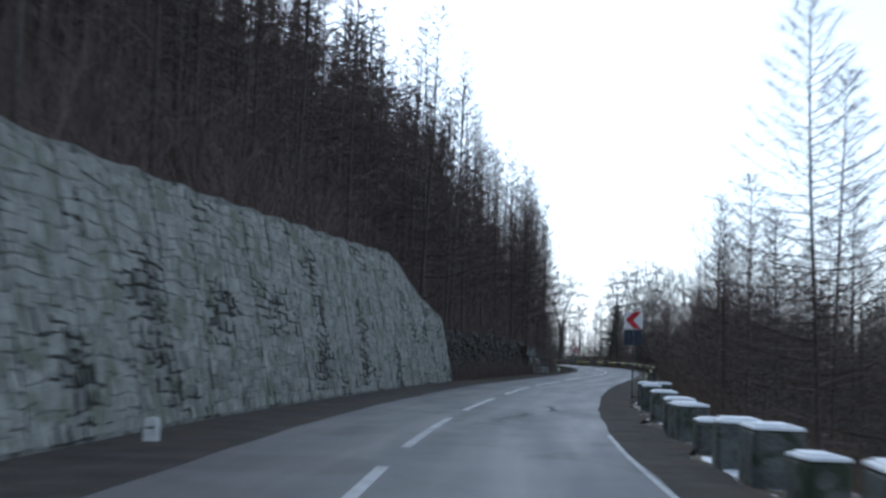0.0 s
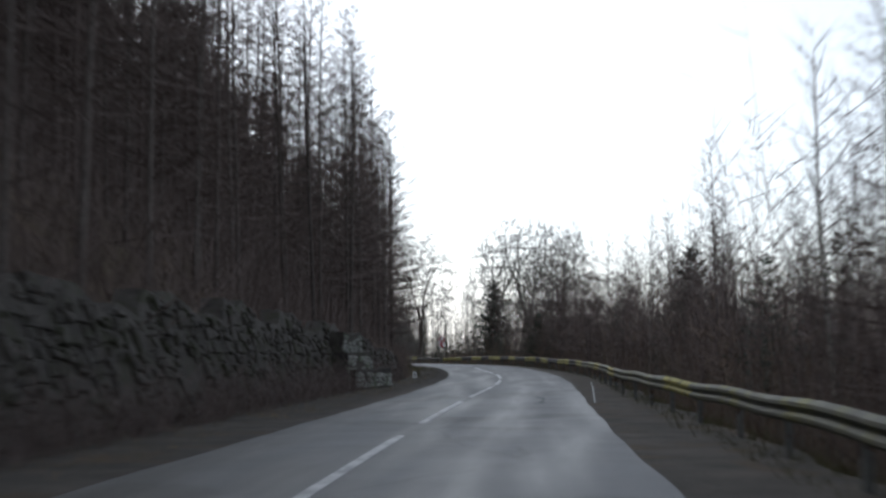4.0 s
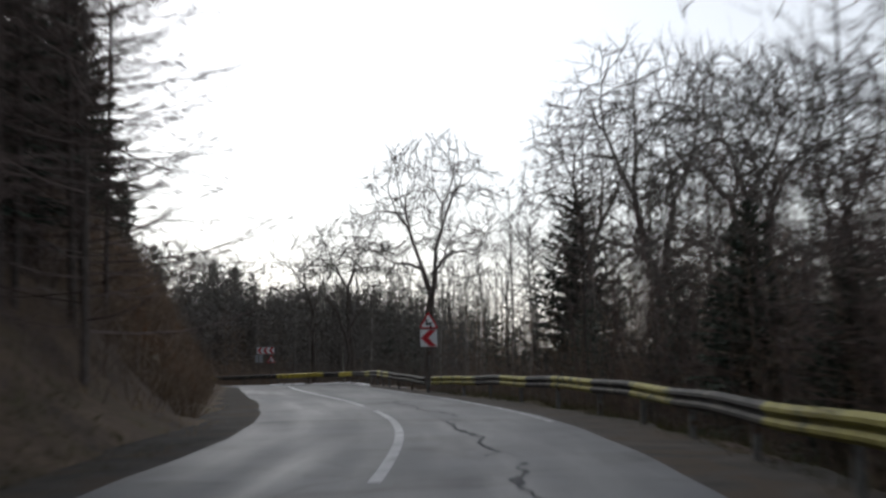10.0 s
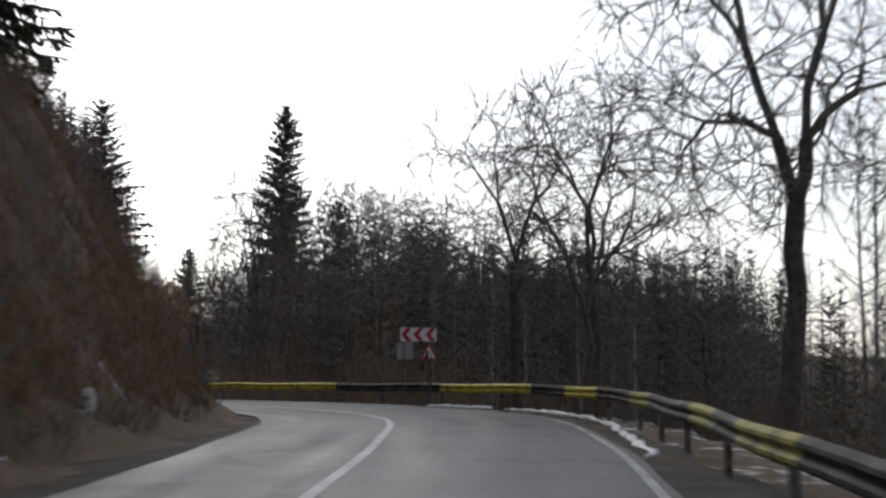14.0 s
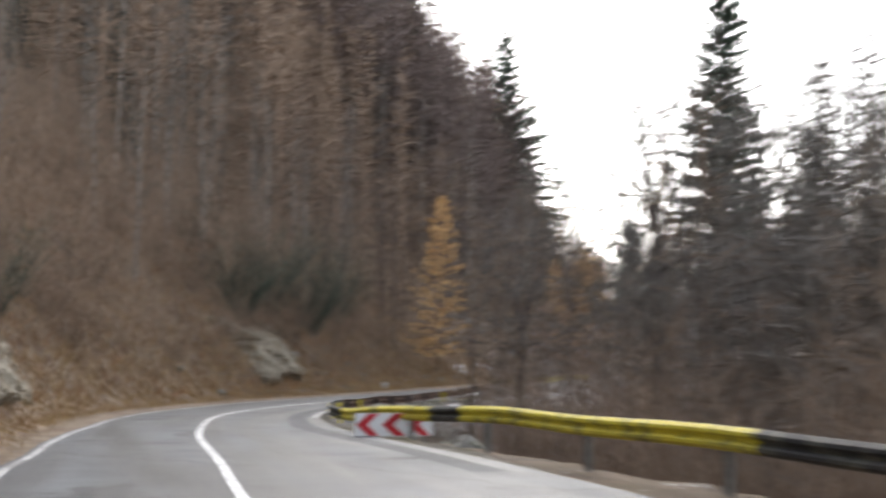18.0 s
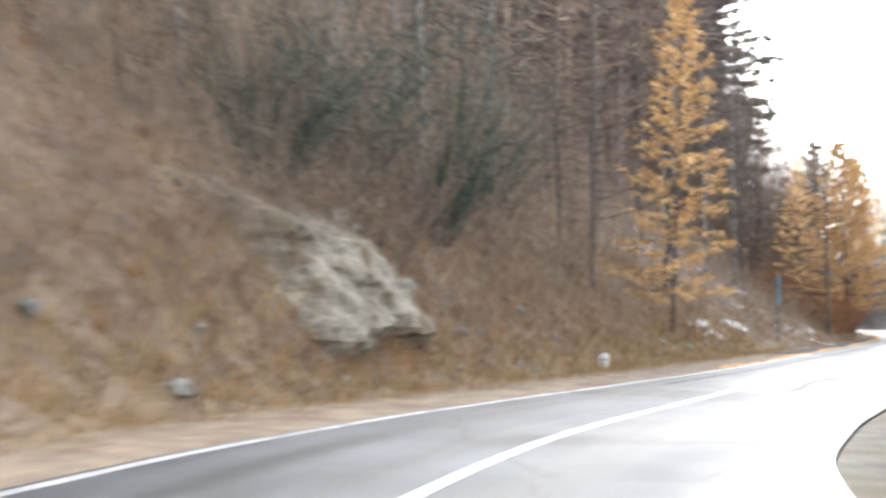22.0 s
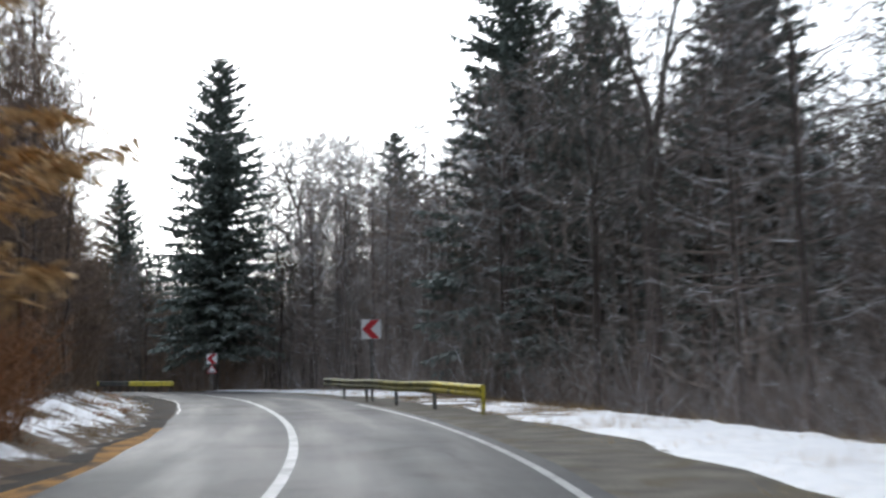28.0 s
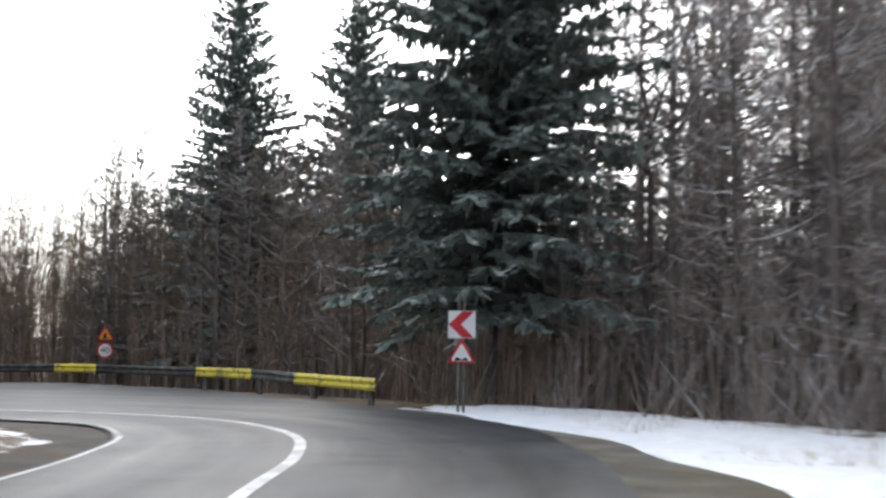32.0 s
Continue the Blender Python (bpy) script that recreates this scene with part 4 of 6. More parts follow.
root = sign("double-bend warning triangle over a red chevron board", 248.7, 4.32, 10, -.1)
pole(root, 3.0)
chevrons(root, .66, .66, 1, 2.2)
t = warning(root, .78, 2.80)
mark(t, [(.05, 2.60), (.115, 2.60), (.115, 2.80), (.05, 2.80)], [(-.115, 2.70), (-.05, 2.70), (.115, 2.74), (.115, 2.81), (.05, 2.81), (-.115, 2.77)], [(-.115, 2.70), (-.05, 2.70), (-.05, 2.86), (-.115, 2.86)], [(-.145, 2.86), (-.02, 2.86), (-.0825, 2.95)])

c3 = st(291.4, 4.45)
root = thing("road_sign", "long board with three red chevrons over a grey sign back", "road sign", m=pose(-6.12, 233.2, c3.z - .32, 0, 0, 34))
pole(root, 2.95, -.55)
pole(root, 2.95, .5)
chevrons(root, 1.40, .5, 3, 2.83)
part("back_panel", plate([(x - .5, z) for x, z in rounded(.6, .6, .03, 2.24)], .02, .07), SIGNBACK, root, "pale grey back of a sign")
root = thing("road_sign", "falling-rocks warning triangle on its own pole", "road sign", m=pose(-5.66, 232.88, c3.z - .32, 0, 0, 34))
pole(root, 2.45)
t = warning(root, .69, 2.12)
mark(t, [(-.20, 1.95), (-.01, 1.95), (-.01, 2.02), (-.045, 2.08), (-.02, 2.17), (-.06, 2.30), (-.10, 2.20)], [(.0, 2.19), (.05, 2.19), (.05, 2.24), (.0, 2.24)], [(.04, 2.09), (.09, 2.09), (.09, 2.14), (.04, 2.14)], [(.03, 1.97), (.10, 1.97), (.10, 2.03), (.03, 2.03)])

root = thing("road_sign", "low board with three red chevrons standing before the guard rail", "road sign", m=pose(*st(313.5, 4.15, -.17), 0, 0, 46))
pole(root, .6, -.7)
pole(root, .6, .7)
chevrons(root, 1.7, .5, 3, .43)

root = thing("road_sign", "red chevron bend sign on a wooden pole behind the guard rail", "road sign", m=pose(-64.52, 357.65, -2.05, 0, 0, 27))
pole(root, 2.7, 0, .05)
chevrons(root, .67, .67, 1, 2.94)

root = thing("road_sign", "red chevron sign over an uneven-road triangle on two poles", "road sign", m=pose(-83.75, 383.4, -1.85, 0, 0, 36))
pole(root, 2.62, -.06)
pole(root, 2.62, .06)
chevrons(root, .6, .6, 1, 1.93)
t = warning(root, .64, 1.27)
mark(t, [(-.16, 1.14), (.16, 1.14), (.14, 1.18), (.09, 1.22), (.02, 1.17), (-.02, 1.17), (-.09, 1.22), (-.14, 1.18)])

root = thing("road_sign", "orange roadworks triangle over a round speed limit sign", "road sign", m=pose(-105.25, 392.35, -2.65, 0, 0, 48))
pole(root, 2.8)
t = warning(root, .62, 2.42, face=ORANGE)
mark(t, [(-.10, 2.30), (.10, 2.30), (.03, 2.38), (.05, 2.50), (-.04, 2.50)])
disc = part("disc", plate([(.3 * math.cos(a), 1.86 + .3 * math.sin(a)) for a in np.linspace(0, 2 * math.pi, 24, endpoint=False)], .02), RED, root, "round speed limit sign")
part("face", plate([(.235 * math.cos(a), 1.86 + .235 * math.sin(a)) for a in np.linspace(0, 2 * math.pi, 24, endpoint=False)], .004, -.005), WHITE, disc)
font = bpy.data.curves.new("number", "FONT")
font.body, font.size, font.align_x, font.align_y, font.extrude = "40", .34, "CENTER", "CENTER", .002
tmp = new("number", font)
num = bpy.data.meshes.new_from_object(tmp.evaluated_get(bpy.context.evaluated_depsgraph_get()))
bpy.data.objects.remove(tmp)
num.materials.clear()
num.materials.append(INK)
num.transform(pose(0, -.012, 1.86, 90, 0, 0))
part("number", num, INK, disc, "black figures")

root = thing("road_sign", "narrow blue-grey sign seen edge-on, on a pole in dry grass", "road sign", m=pose(*st(378.8, -4.6, .1), 0, 0, 100))
pole(root, 2.6, 0, .04)
part("panel", plate(rounded(.5, .7, .03, 2.0), .02), BLUEBACK, root, "blue back of a sign")
part("upper_panel", plate(rounded(.45, .4, .03, 2.62), .02), BLUEBACK, root)


def marker(s, off, dz=0.0):
    root = thing("kilometre_stone", "small white-painted kilometre stone with a rounded top", "kilometre stone", "kilometre stones", pose(st(s, off).x, st(s, off).y, max(st(s, off).z - .05, lie(st(s, off).x, st(s, off).y)) + .02, 0, 0, heading(s)))
    w, h = .2, .36
    pts = [(-w / 2, -.1), (w / 2, -.1), (w / 2, h - .1)] + [(w / 2 * math.cos(a), h - .1 + .1 * math.sin(a)) for a in np.linspace(.3, math.pi - .3, 7)] + [(-w / 2, h - .1)]
    part("stone", plate(pts, .14, -.07), KERBSTONE, root)
    part("writing", plate([(-.06, .19), (.06, .19), (.06, .22), (-.06, .22)], .006, -.074), INK, root, "dark unreadable line")
    return root


marker(78.1, -3.75), marker(179.4, -4.2), marker(269.2, -4.6, .6), marker(357.6, -4.55)


def boulder_meshes(count):
    out = []
    for k in range(count):
        bm = bmesh.new()
        bmesh.ops.create_icosphere(bm, subdivisions=2, radius=1)
        for v in bm.verts:
            d = v.co.normalized()
            v.co = d * (1 + noise.noise(d * 1.6 + Vector((k * 3.1, 0, 0))) * .55 + noise.cell(d * 1.9 + Vector((0, k, 0))) * .18)
        me = bpy.data.meshes.new("boulder")
        bm.to_mesh(me)
        bm.free()
        me.materials.append(GREYROCK)
        out.append(me)
    return out


def block_mesh(seed, material):
    """An angular slab of bedrock with broken faces."""
    bm, r = bmesh.new(), random.Random(seed)
    bmesh.ops.create_cube(bm, size=2)
    for _ in range(7):
        n = Vector((r.uniform(-1, 1), r.uniform(-1, 1), r.uniform(-.6, 1))).normalized()
        g = bmesh.ops.bisect_plane(bm, geom=bm.verts[:] + bm.edges[:] + bm.faces[:], plane_co=n * r.uniform(.72, 1.0), plane_no=n, clear_outer=True)
        bmesh.ops.contextual_create(bm, geom=[e for e in g["geom_cut"] if isinstance(e, bmesh.types.BMEdge)])
    bmesh.ops.triangulate(bm, faces=bm.faces[:])
    bmesh.ops.subdivide_edges(bm, edges=bm.edges[:], cuts=4, use_grid_fill=True)
    for v in bm.verts:
        v.co += v.co.normalized() * (noise.noise(v.co * 2.3 + Vector((seed, 0, 0))) * .12 + noise.cell(v.co * 3.1) * .07 + noise.noise(v.co * 7) * .05)
    me = bpy.data.meshes.new("rock_block")
    bm.to_mesh(me)
    bm.free()
    me.materials.append(material)
    return me


BLOCKS = [block_mesh(60 + k, ROCK) for k in range(5)]
BUFF_BLOCKS = [block_mesh(60 + k, BUFF_ROCK) for k in range(5)]


def outcrop(label, s, off, dz, size, seed, count=7, buff=False):
    """Bedrock that breaks out of the bank in leaning blocks."""
    r = random.Random(seed)
    root = thing("rock_outcrop", label, "rock", m=pose(*st(s, off, dz), 0, 0, heading(s)))
    for k in range(count):
        f = k / max(count - 1, 1)
        ob = new("rock_block", (BUFF_BLOCKS if buff else BLOCKS)[(k + seed) % 5])
        w = r.uniform(.42, .62) * (1.1 - .35 * f)
        ob.matrix_basis = pose(size[0] * r.uniform(-.25, .25) - size[0] * .35 * f, size[1] * r.uniform(-.7, .7) * (1 - .4 * f), size[2] * (-.5 + 1.25 * f), r.uniform(-18, 18), r.uniform(-18, 18), r.uniform(-35, 35)) @ Matrix.Diagonal((size[0] * w * 1.2, size[1] * w, size[2] * w * .8, 1))
        ob.parent = root
    return root


def rock_face(label, s0, s1, top, material, seed, bulge=.6, split=4.2, fade=(2.5, 1.8), low=.3):
    """Weathered bedrock that stands out of the bank: ledges, joints and broken facets, in a few great blocks."""
    root = thing("rock_outcrop", label, "rock", m=pose(*st((s0 + s1) / 2, -6, low), 0, 0, heading((s0 + s1) / 2)))
    hs = np.arange(low, top, .12)
    count = max(2, round((s1 - s0) / split))
    for k in range(count):
        sh = Shape()
        ss = np.linspace(s0 + (s1 - s0) * k / count, s0 + (s1 - s0) * (k + 1) / count, max(6, int((s1 - s0) / count / .12)))
        for q in ss:
            foot, steep = np.interp(q, LEFT[:, 0], LEFT[:, 1]), np.interp(q, LEFT[:, 0], LEFT[:, 2])
            side = min(1, (q - s0) / fade[0], (s1 - q) / fade[1])
            for h in hs:
                p = Vector((q, h, seed))
                rise = min(1, (h - low + .1) / 1.1, (top - h) / 1.4)
                edge = min(side + .3 * noise.noise(p * .9), rise + .2 * noise.noise(p * 1.1))
                warp_ = p + Vector((noise.noise(p * 1.7), noise.noise(p * 1.7 + Vector((5, 0, 0))), 0)) * .35
                step_ = noise.cell(Vector((warp_.x * .8, warp_.y * 1.1, seed))) * .16 + noise.cell(Vector((warp_.x * 2.3, warp_.y * 3.1, seed))) * .06
                crack = -.10 * max(0, 1 - abs(noise.noise(warp_ * .9)) * 14)
                out = -.8 + (bulge + .8) * max(0, min(1, edge * 1.4)) + step_ + crack + .25 * noise.noise(p * .6) + .09 * noise.noise(p * 2.9) + .05 * noise.noise(p * 6.5)
                sh.v.append(tuple(st(q, -(foot + .1 + max(0, h - .1) / steep * .78) + out, h + .06 * noise.noise(p * 2.1))))
        n = len(hs)
        for i in range(len(ss) - 1):
            sh.f += [(i * n + j, (i + 1) * n + j, (i + 1) * n + j + 1, i * n + j + 1) for j in range(n - 1)]
        attach(part("rock_block", sh, material), root)
    return root


rock_face("large pale limestone cliff with broken ledges above the verge", 309.5, 325.0, 8.4, CLIFF, 3, .35, 4.2, (2.5, 1.2), .15)
rock_face("pale slab of bedrock in the leaf-strewn bank", 345.2, 350.6, 3.9, CLIFF, 8, .4, 2.4, (2.2, .8), .4)
outcrop("angular buff rock outcrop above the verge", 346.4, -6.9, .7, (1.3, 2.0, 1.4), 11, 6, True)
outcrop("angular buff rock outcrop above the verge", 343.4, -7.0, .6, (1.0, 1.2, 1.0), 13, 4, True)
outcrop("brown weathered rock in the steep bank", 236.0, -5.4, .6, (.8, 1.2, .8), 15, 4)
outcrop("brown weathered rock in the steep bank", 256.0, -6.0, 1.6, (.9, 1.6, 1.2), 16, 5)
outcrop("brown weathered rock in the steep bank", 263.0, -5.4, .9, (.8, 1.2, .9), 17, 4)
BOULDERS = boulder_meshes(6)
rng = random.Random(31)
for k in range(120):
    s, o = rng.uniform(311, 352), None
    o = rail_off(s) + rng.uniform(.25, 3.4)
    p, r = st(s, o), rng.uniform(.14, .38)
    ob = new("boulder", BOULDERS[k % 6])
    ob.matrix_basis = pose(p.x, p.y, lie(p.x, p.y) + r * .12, rng.uniform(-20, 20), rng.uniform(-20, 20), rng.uniform(0, 360)) @ Matrix.Diagonal((r, r * rng.uniform(.7, 1.3), r * rng.uniform(.5, .8), 1))
    tagged(ob, "grey angular stone on the embankment below the guard rail", "stone", "stones of the embankment")
for k in range(40):
    s = rng.uniform(336, 372)
    p, r = st(s, -float(np.interp(s, LEFT[:, 0], LEFT[:, 1])) - rng.uniform(-.3, 2.2)), rng.uniform(.06, .24)
    ob = new("boulder", BOULDERS[k % 6])
    ob.matrix_basis = pose(p.x, p.y, lie(p.x, p.y) + r * .2, rng.uniform(-20, 20), rng.uniform(-20, 20), rng.uniform(0, 360)) @ Matrix.Diagonal((r, r * rng.uniform(.7, 1.3), r * rng.uniform(.5, .8), 1))
    tagged(ob, "small fallen stone at the foot of the bank", "stone", "stones below the bank")


# ---- trees ----
def arc(p, d, length, bend, n=4, wob=0.0, rng=random):
    """Points of a branch that starts along d and bends by the vector bend on its way."""
    pts, q, d = [p.copy()], p.copy(), d.normalized()
    for i in range(n):
        d = (d + bend / n + Vector((rng.uniform(-wob, wob), rng.uniform(-wob, wob), rng.uniform(-wob, wob)))).normalized()
        q = q + d * (length / n)
        pts.append(q.copy())
    return pts


def trunk_shape(H, r, rng, n=7, lean=.01):
    sh = Shape()
    pts = [Vector((math.sin(i * .9 + 1) * lean * H * .3 * i / 8, math.cos(i * 1.3) * lean * H * .3 * i / 8, H * i / 8 - (.4 if i == 0 else 0))) for i in range(9)]
    sh.tube(pts, [r * (1.25 if i == 0 else (1 - i / 8) ** .8 + .03) for i in range(9)], n)
    return sh, pts


def at_height(pts, z):
    for a, b in zip(pts, pts[1:]):
        if a.z <= z <= b.z:
            return a.lerp(b, (z - a.z) / (b.z - a.z))
    return pts[-1]


def larch(H, seed, low=.12, wide=.17, count=95, gold=False, twigs=22, twig=TWIG, droop=.3, bark=BARK):
    """A bare larch: straight trunk, level branches with upturned ends, hung with fine twigs."""
    rng = random.Random(seed)
    trunk, pts = trunk_shape(H, .0055 * H, rng)
    limbs, leaf = Shape(), Shape()
    for i in range(count):
        f = low + (1 - low) * ((i + rng.random()) / count) ** .92
        z, a = H * min(f, .99), i * 2.4 + rng.uniform(-.4, .4)
        L = H * wide * ((1 - f) ** .72 + .05) * rng.uniform(.72, 1.12)
        if f < .3 and rng.random() < .25:
            L *= .6
        out = Vector((math.cos(a), math.sin(a), rng.uniform(-.22, .02) + .55 * f * f))
        b = arc(at_height(pts, z), out, L, Vector((0, 0, rng.uniform(.35, .95) - droop * (1 - f))), 4, .07, rng)
        w = .0045 * H ** .5 * (.5 + L / (H * wide))
        limbs.ribbon(b, w, w * .2, rng)
        for k in range(int(1.25 * twigs * (.4 + L / (H * wide)))):
            u = rng.uniform(.08, 1) ** .8 * 3.99
            j = int(u)
            p = b[j].lerp(b[j + 1], u - j)
            d = Vector((rng.uniform(-1, 1), rng.uniform(-1, 1), rng.uniform(-1.0, .35))) * .6 + (b[j + 1] - b[j]).normalized() * .6
            q = p + d * rng.uniform(.3, 1.0) * (.32 + .026 * H)
            limbs.blade(p, q, .0066 * (.6 + H / 30), rng)
            if gold:
                for _ in range(6):
                    c = p.lerp(q, rng.uniform(.0, 1))
                    leaf.blade(c, c + Vector((rng.uniform(-1, 1), rng.uniform(-1, 1), rng.uniform(-1.1, .5))) * .27, rng.uniform(.028, .055), rng)
    return [("trunk", trunk, bark), ("crown", limbs, twig)] + ([("foliage", leaf, GOLD)] if gold else [])


def beech(H, seed, twig=GREY_TWIG, bark=BARK, bole=.3, broad=.34, tips=430, slim=1.0, sprigs=5, deep=.5, cone=.95):
    """A bare broad-leaved tree: limbs divide again and again towards twigs that fill a rounded crown."""
    rng = random.Random(seed)
    trunk, limbs = Shape(), Shape()
    mid, half = H * (bole + (1 - bole) * .52), H * (1 - bole) * deep
    ends = []
    while len(ends) < tips:
        v = Vector((rng.gauss(0, 1), rng.gauss(0, 1), rng.gauss(0, 1))).normalized() * rng.random() ** .3
        lump = 1 + .22 * noise.noise(v * 2.1 + Vector((seed, 0, 0)))
        p = Vector((v.x * broad * H * lump, v.y * broad * H * lump, mid + v.z * half * lump))
        if math.hypot(p.x, p.y) < (p.z - H * bole * .7) * cone:
            ends.append(p)

    def grow(p, d, pts, r, lev):
        c = sum(pts, Vector()) / len(pts)
        if len(pts) <= 3:
            for q in pts:
                m = p.lerp(q, .55) + Vector((rng.uniform(-1, 1), rng.uniform(-1, 1), rng.uniform(-.2, .6))) * .05 * (q - p).length
                limbs.spike(p, m, max(r, .0012 * H))
                limbs.spike(p.lerp(m, .6), q, .0009 * H)
                for _ in range(sprigs):
                    w = p.lerp(m, rng.uniform(.1, 1)) if rng.random() < .5 else m.lerp(q, rng.uniform(0, .8))
                    v = (q - p).normalized() + Vector((rng.uniform(-1, 1), rng.uniform(-1, 1), rng.uniform(-.4, .8))) * .6
                    limbs.blade(w, w + v.normalized() * rng.uniform(.4, 1.0) * (.35 + .03 * H), .0006 * H, rng)
            return
        reach = (c - p).length * (.34 if lev < 2 else .46)
        v = ((c - p).normalized() + d * (.75 if lev < 2 else .4)).normalized()
        bow = Vector((rng.uniform(-1, 1), rng.uniform(-1, 1), rng.uniform(-.5, .5))) * .07 * reach
        line = [p, p + v * reach * .5 + bow, p + v * reach]
        r = max(r, .0014 * H)
        e = max(r * .93, .0014 * H)
        (trunk if lev < 3 else limbs).tube(line, [r, (r + e) / 2, e], 6 if lev < 2 else (4 if lev < 4 else 3), cap=False)
        spread_ = [max(q[k] for q in pts) - min(q[k] for q in pts) for k in range(3)]
        tilt = Vector([x * rng.uniform(.6, 1.3) for x in spread_])
        k = max(range(3), key=lambda n: tilt[n])
        pts = sorted(pts, key=lambda q: q[k])
        cut = int(len(pts) * rng.uniform(.36, .64))
        for half_ in (pts[:cut], pts[cut:]):
            if half_:
                grow(line[2], v, half_, e * min(.95, (len(half_) / len(pts)) ** .4), lev + 1)

    r0 = .0105 * H * slim
    foot = [Vector((0, 0, -.4)), Vector((rng.uniform(-.1, .1), rng.uniform(-.1, .1), H * bole * .5)), Vector((rng.uniform(-.2, .2), rng.uniform(-.2, .2), H * bole))]
    trunk.tube(foot, [r0 * 1.35, r0, r0 * .92], 8)
    grow(foot[2], Vector((0, 0, 1)), ends, r0 * .9, 0)
    return [("trunk", trunk, bark), ("crown", limbs, twig)]


def sapling(H, seed, twig=GREY_TWIG, bark=PALE_BARK, count=36):
    """A slim straight young tree with short rising branches."""
    rng = random.Random(seed)
    trunk, pts = trunk_shape(H, .0075 * H, rng, 5, .03)
    limbs = Shape()
    for i in range(count):
        f = .22 + .76 * (i + rng.random()) / count
        a = i * 2.4 + rng.uniform(-.5, .5)
        L = H * .17 * (1.1 - f) * rng.uniform(.5, 1.5) + .3
        b = arc(at_height(pts, H * f), Vector((math.cos(a), math.sin(a), rng.uniform(.2, 1.1))), L, Vector((0, 0, .5)), 3, .12, rng)
        limbs.tube(b, [.016, .012, .008, .003], 3, cap=False)
        for k in range(14):
            j = rng.randrange(3)
            p = b[j].lerp(b[j + 1], rng.random())
            limbs.blade(p, p + (b[3] - b[0]).normalized() * .3 * rng.uniform(.5, 1.6) + Vector((rng.uniform(-1, 1), rng.uniform(-1, 1), rng.uniform(-.2, .8))) * .4, .006, rng)
    return [("trunk", trunk, bark), ("crown", limbs, twig)]


def spruce(H, seed, needles=NEEDLE, wide=.2, low=.05, whorls=34, fine=15, power=.62):
    """A spruce: whorls of drooping boughs with lifted tips, each a layered fan of needle sprays."""
    rng = random.Random(seed)
    trunk, pts = trunk_shape(H, .008 * H, rng)
    limbs, leaf = Shape(), Shape()
    for i in range(whorls):
        f = low + (.99 - low) * (i / whorls) ** .93
        n = 10 if f < .7 else 8
        tier = rng.uniform(.86, 1.08)
        for k in range(n):
            a = 2 * math.pi * k / n + i * 1.1 + rng.uniform(-.3, .3)
            L = (H * wide * ((1 - f) ** power) * (.82 + .18 * min(1, (f - low) / .12)) + .012 * H) * rng.uniform(.76, 1.1) * tier * min(1, .22 + (1 - f) / .09)
            b = arc(at_height(pts, H * min(f + rng.uniform(-.012, .012), .985)), Vector((math.cos(a), math.sin(a), -.12 + .65 * f)), L, Vector((0, 0, -.38 + .3 * f + rng.uniform(0, .45))), 3, .05, rng)
            limbs.spike(b[0], b[2], .001 * H)
            m = max(4, int((.25 + .75 * L / (H * wide)) * fine))
            for j in range(m):
                u = (j + .6 + rng.uniform(-.4, .4)) / m * 2.98
                c = b[int(u)].lerp(b[int(u) + 1], u - int(u))
                along = (b[int(u) + 1] - b[int(u)]).normalized()
                side = along.cross(Vector((0, 0, 1)))
                size = (.014 * H + .13 * L * (1 - .5 * j / m)) * rng.uniform(.7, 1.2)
                for sg in (-1, 1):
                    d = along * rng.uniform(.35, .8) + side * sg * rng.uniform(.5, .95) + Vector((0, 0, rng.uniform(-.6, -.05)))
                    leaf.spray(c, c + d * size, size * rng.uniform(.16, .26), rng)
                leaf.curtain(c + side * size * rng.uniform(-.5, .5), along * size * rng.uniform(.18, .32) + side * size * rng.uniform(-.2, .2), size * rng.uniform(.3, .95), rng)
            leaf.spray(b[2], b[3] + (b[3] - b[2]) * .25, .007 * H, rng)
    tip = pts[-1]
    leaf.spike(tip - Vector((0, 0, .04 * H)), tip + Vector((0, 0, .025 * H)), .003 * H)
    return [("trunk", trunk, BARK), ("bough_wood", limbs, TWIG), ("foliage", leaf, needles)]


def bush(seed, H=2.2, twig=RED_TWIG, stems=26, leaf=None):
    rng = random.Random(seed)
    sh = Shape()
    fine = Shape()
    for i in range(stems):
        a, r = rng.uniform(0, 6.28), rng.uniform(0, .35)
        b = arc(Vector((r * math.cos(a), r * math.sin(a), -.1)), Vector((math.cos(a) * .5, math.sin(a) * .5, 1)), H * rng.uniform(.5, 1.1), Vector((rng.uniform(-.4, .4), rng.uniform(-.4, .4), -.2)), 3, .14, rng)
        sh.tube(b, [.013, .010, .006, .002], 3, cap=False)
        for _ in range(14):
            j = rng.randrange(3)
            p = b[j].lerp(b[j + 1], rng.random())
            fine.blade(p, p + Vector((rng.uniform(-1, 1), rng.uniform(-1, 1), rng.uniform(-.1, 1))) * H * .18, .006, rng)
    return [("stem_tangle", sh, twig), ("twig_tangle", fine, twig)]


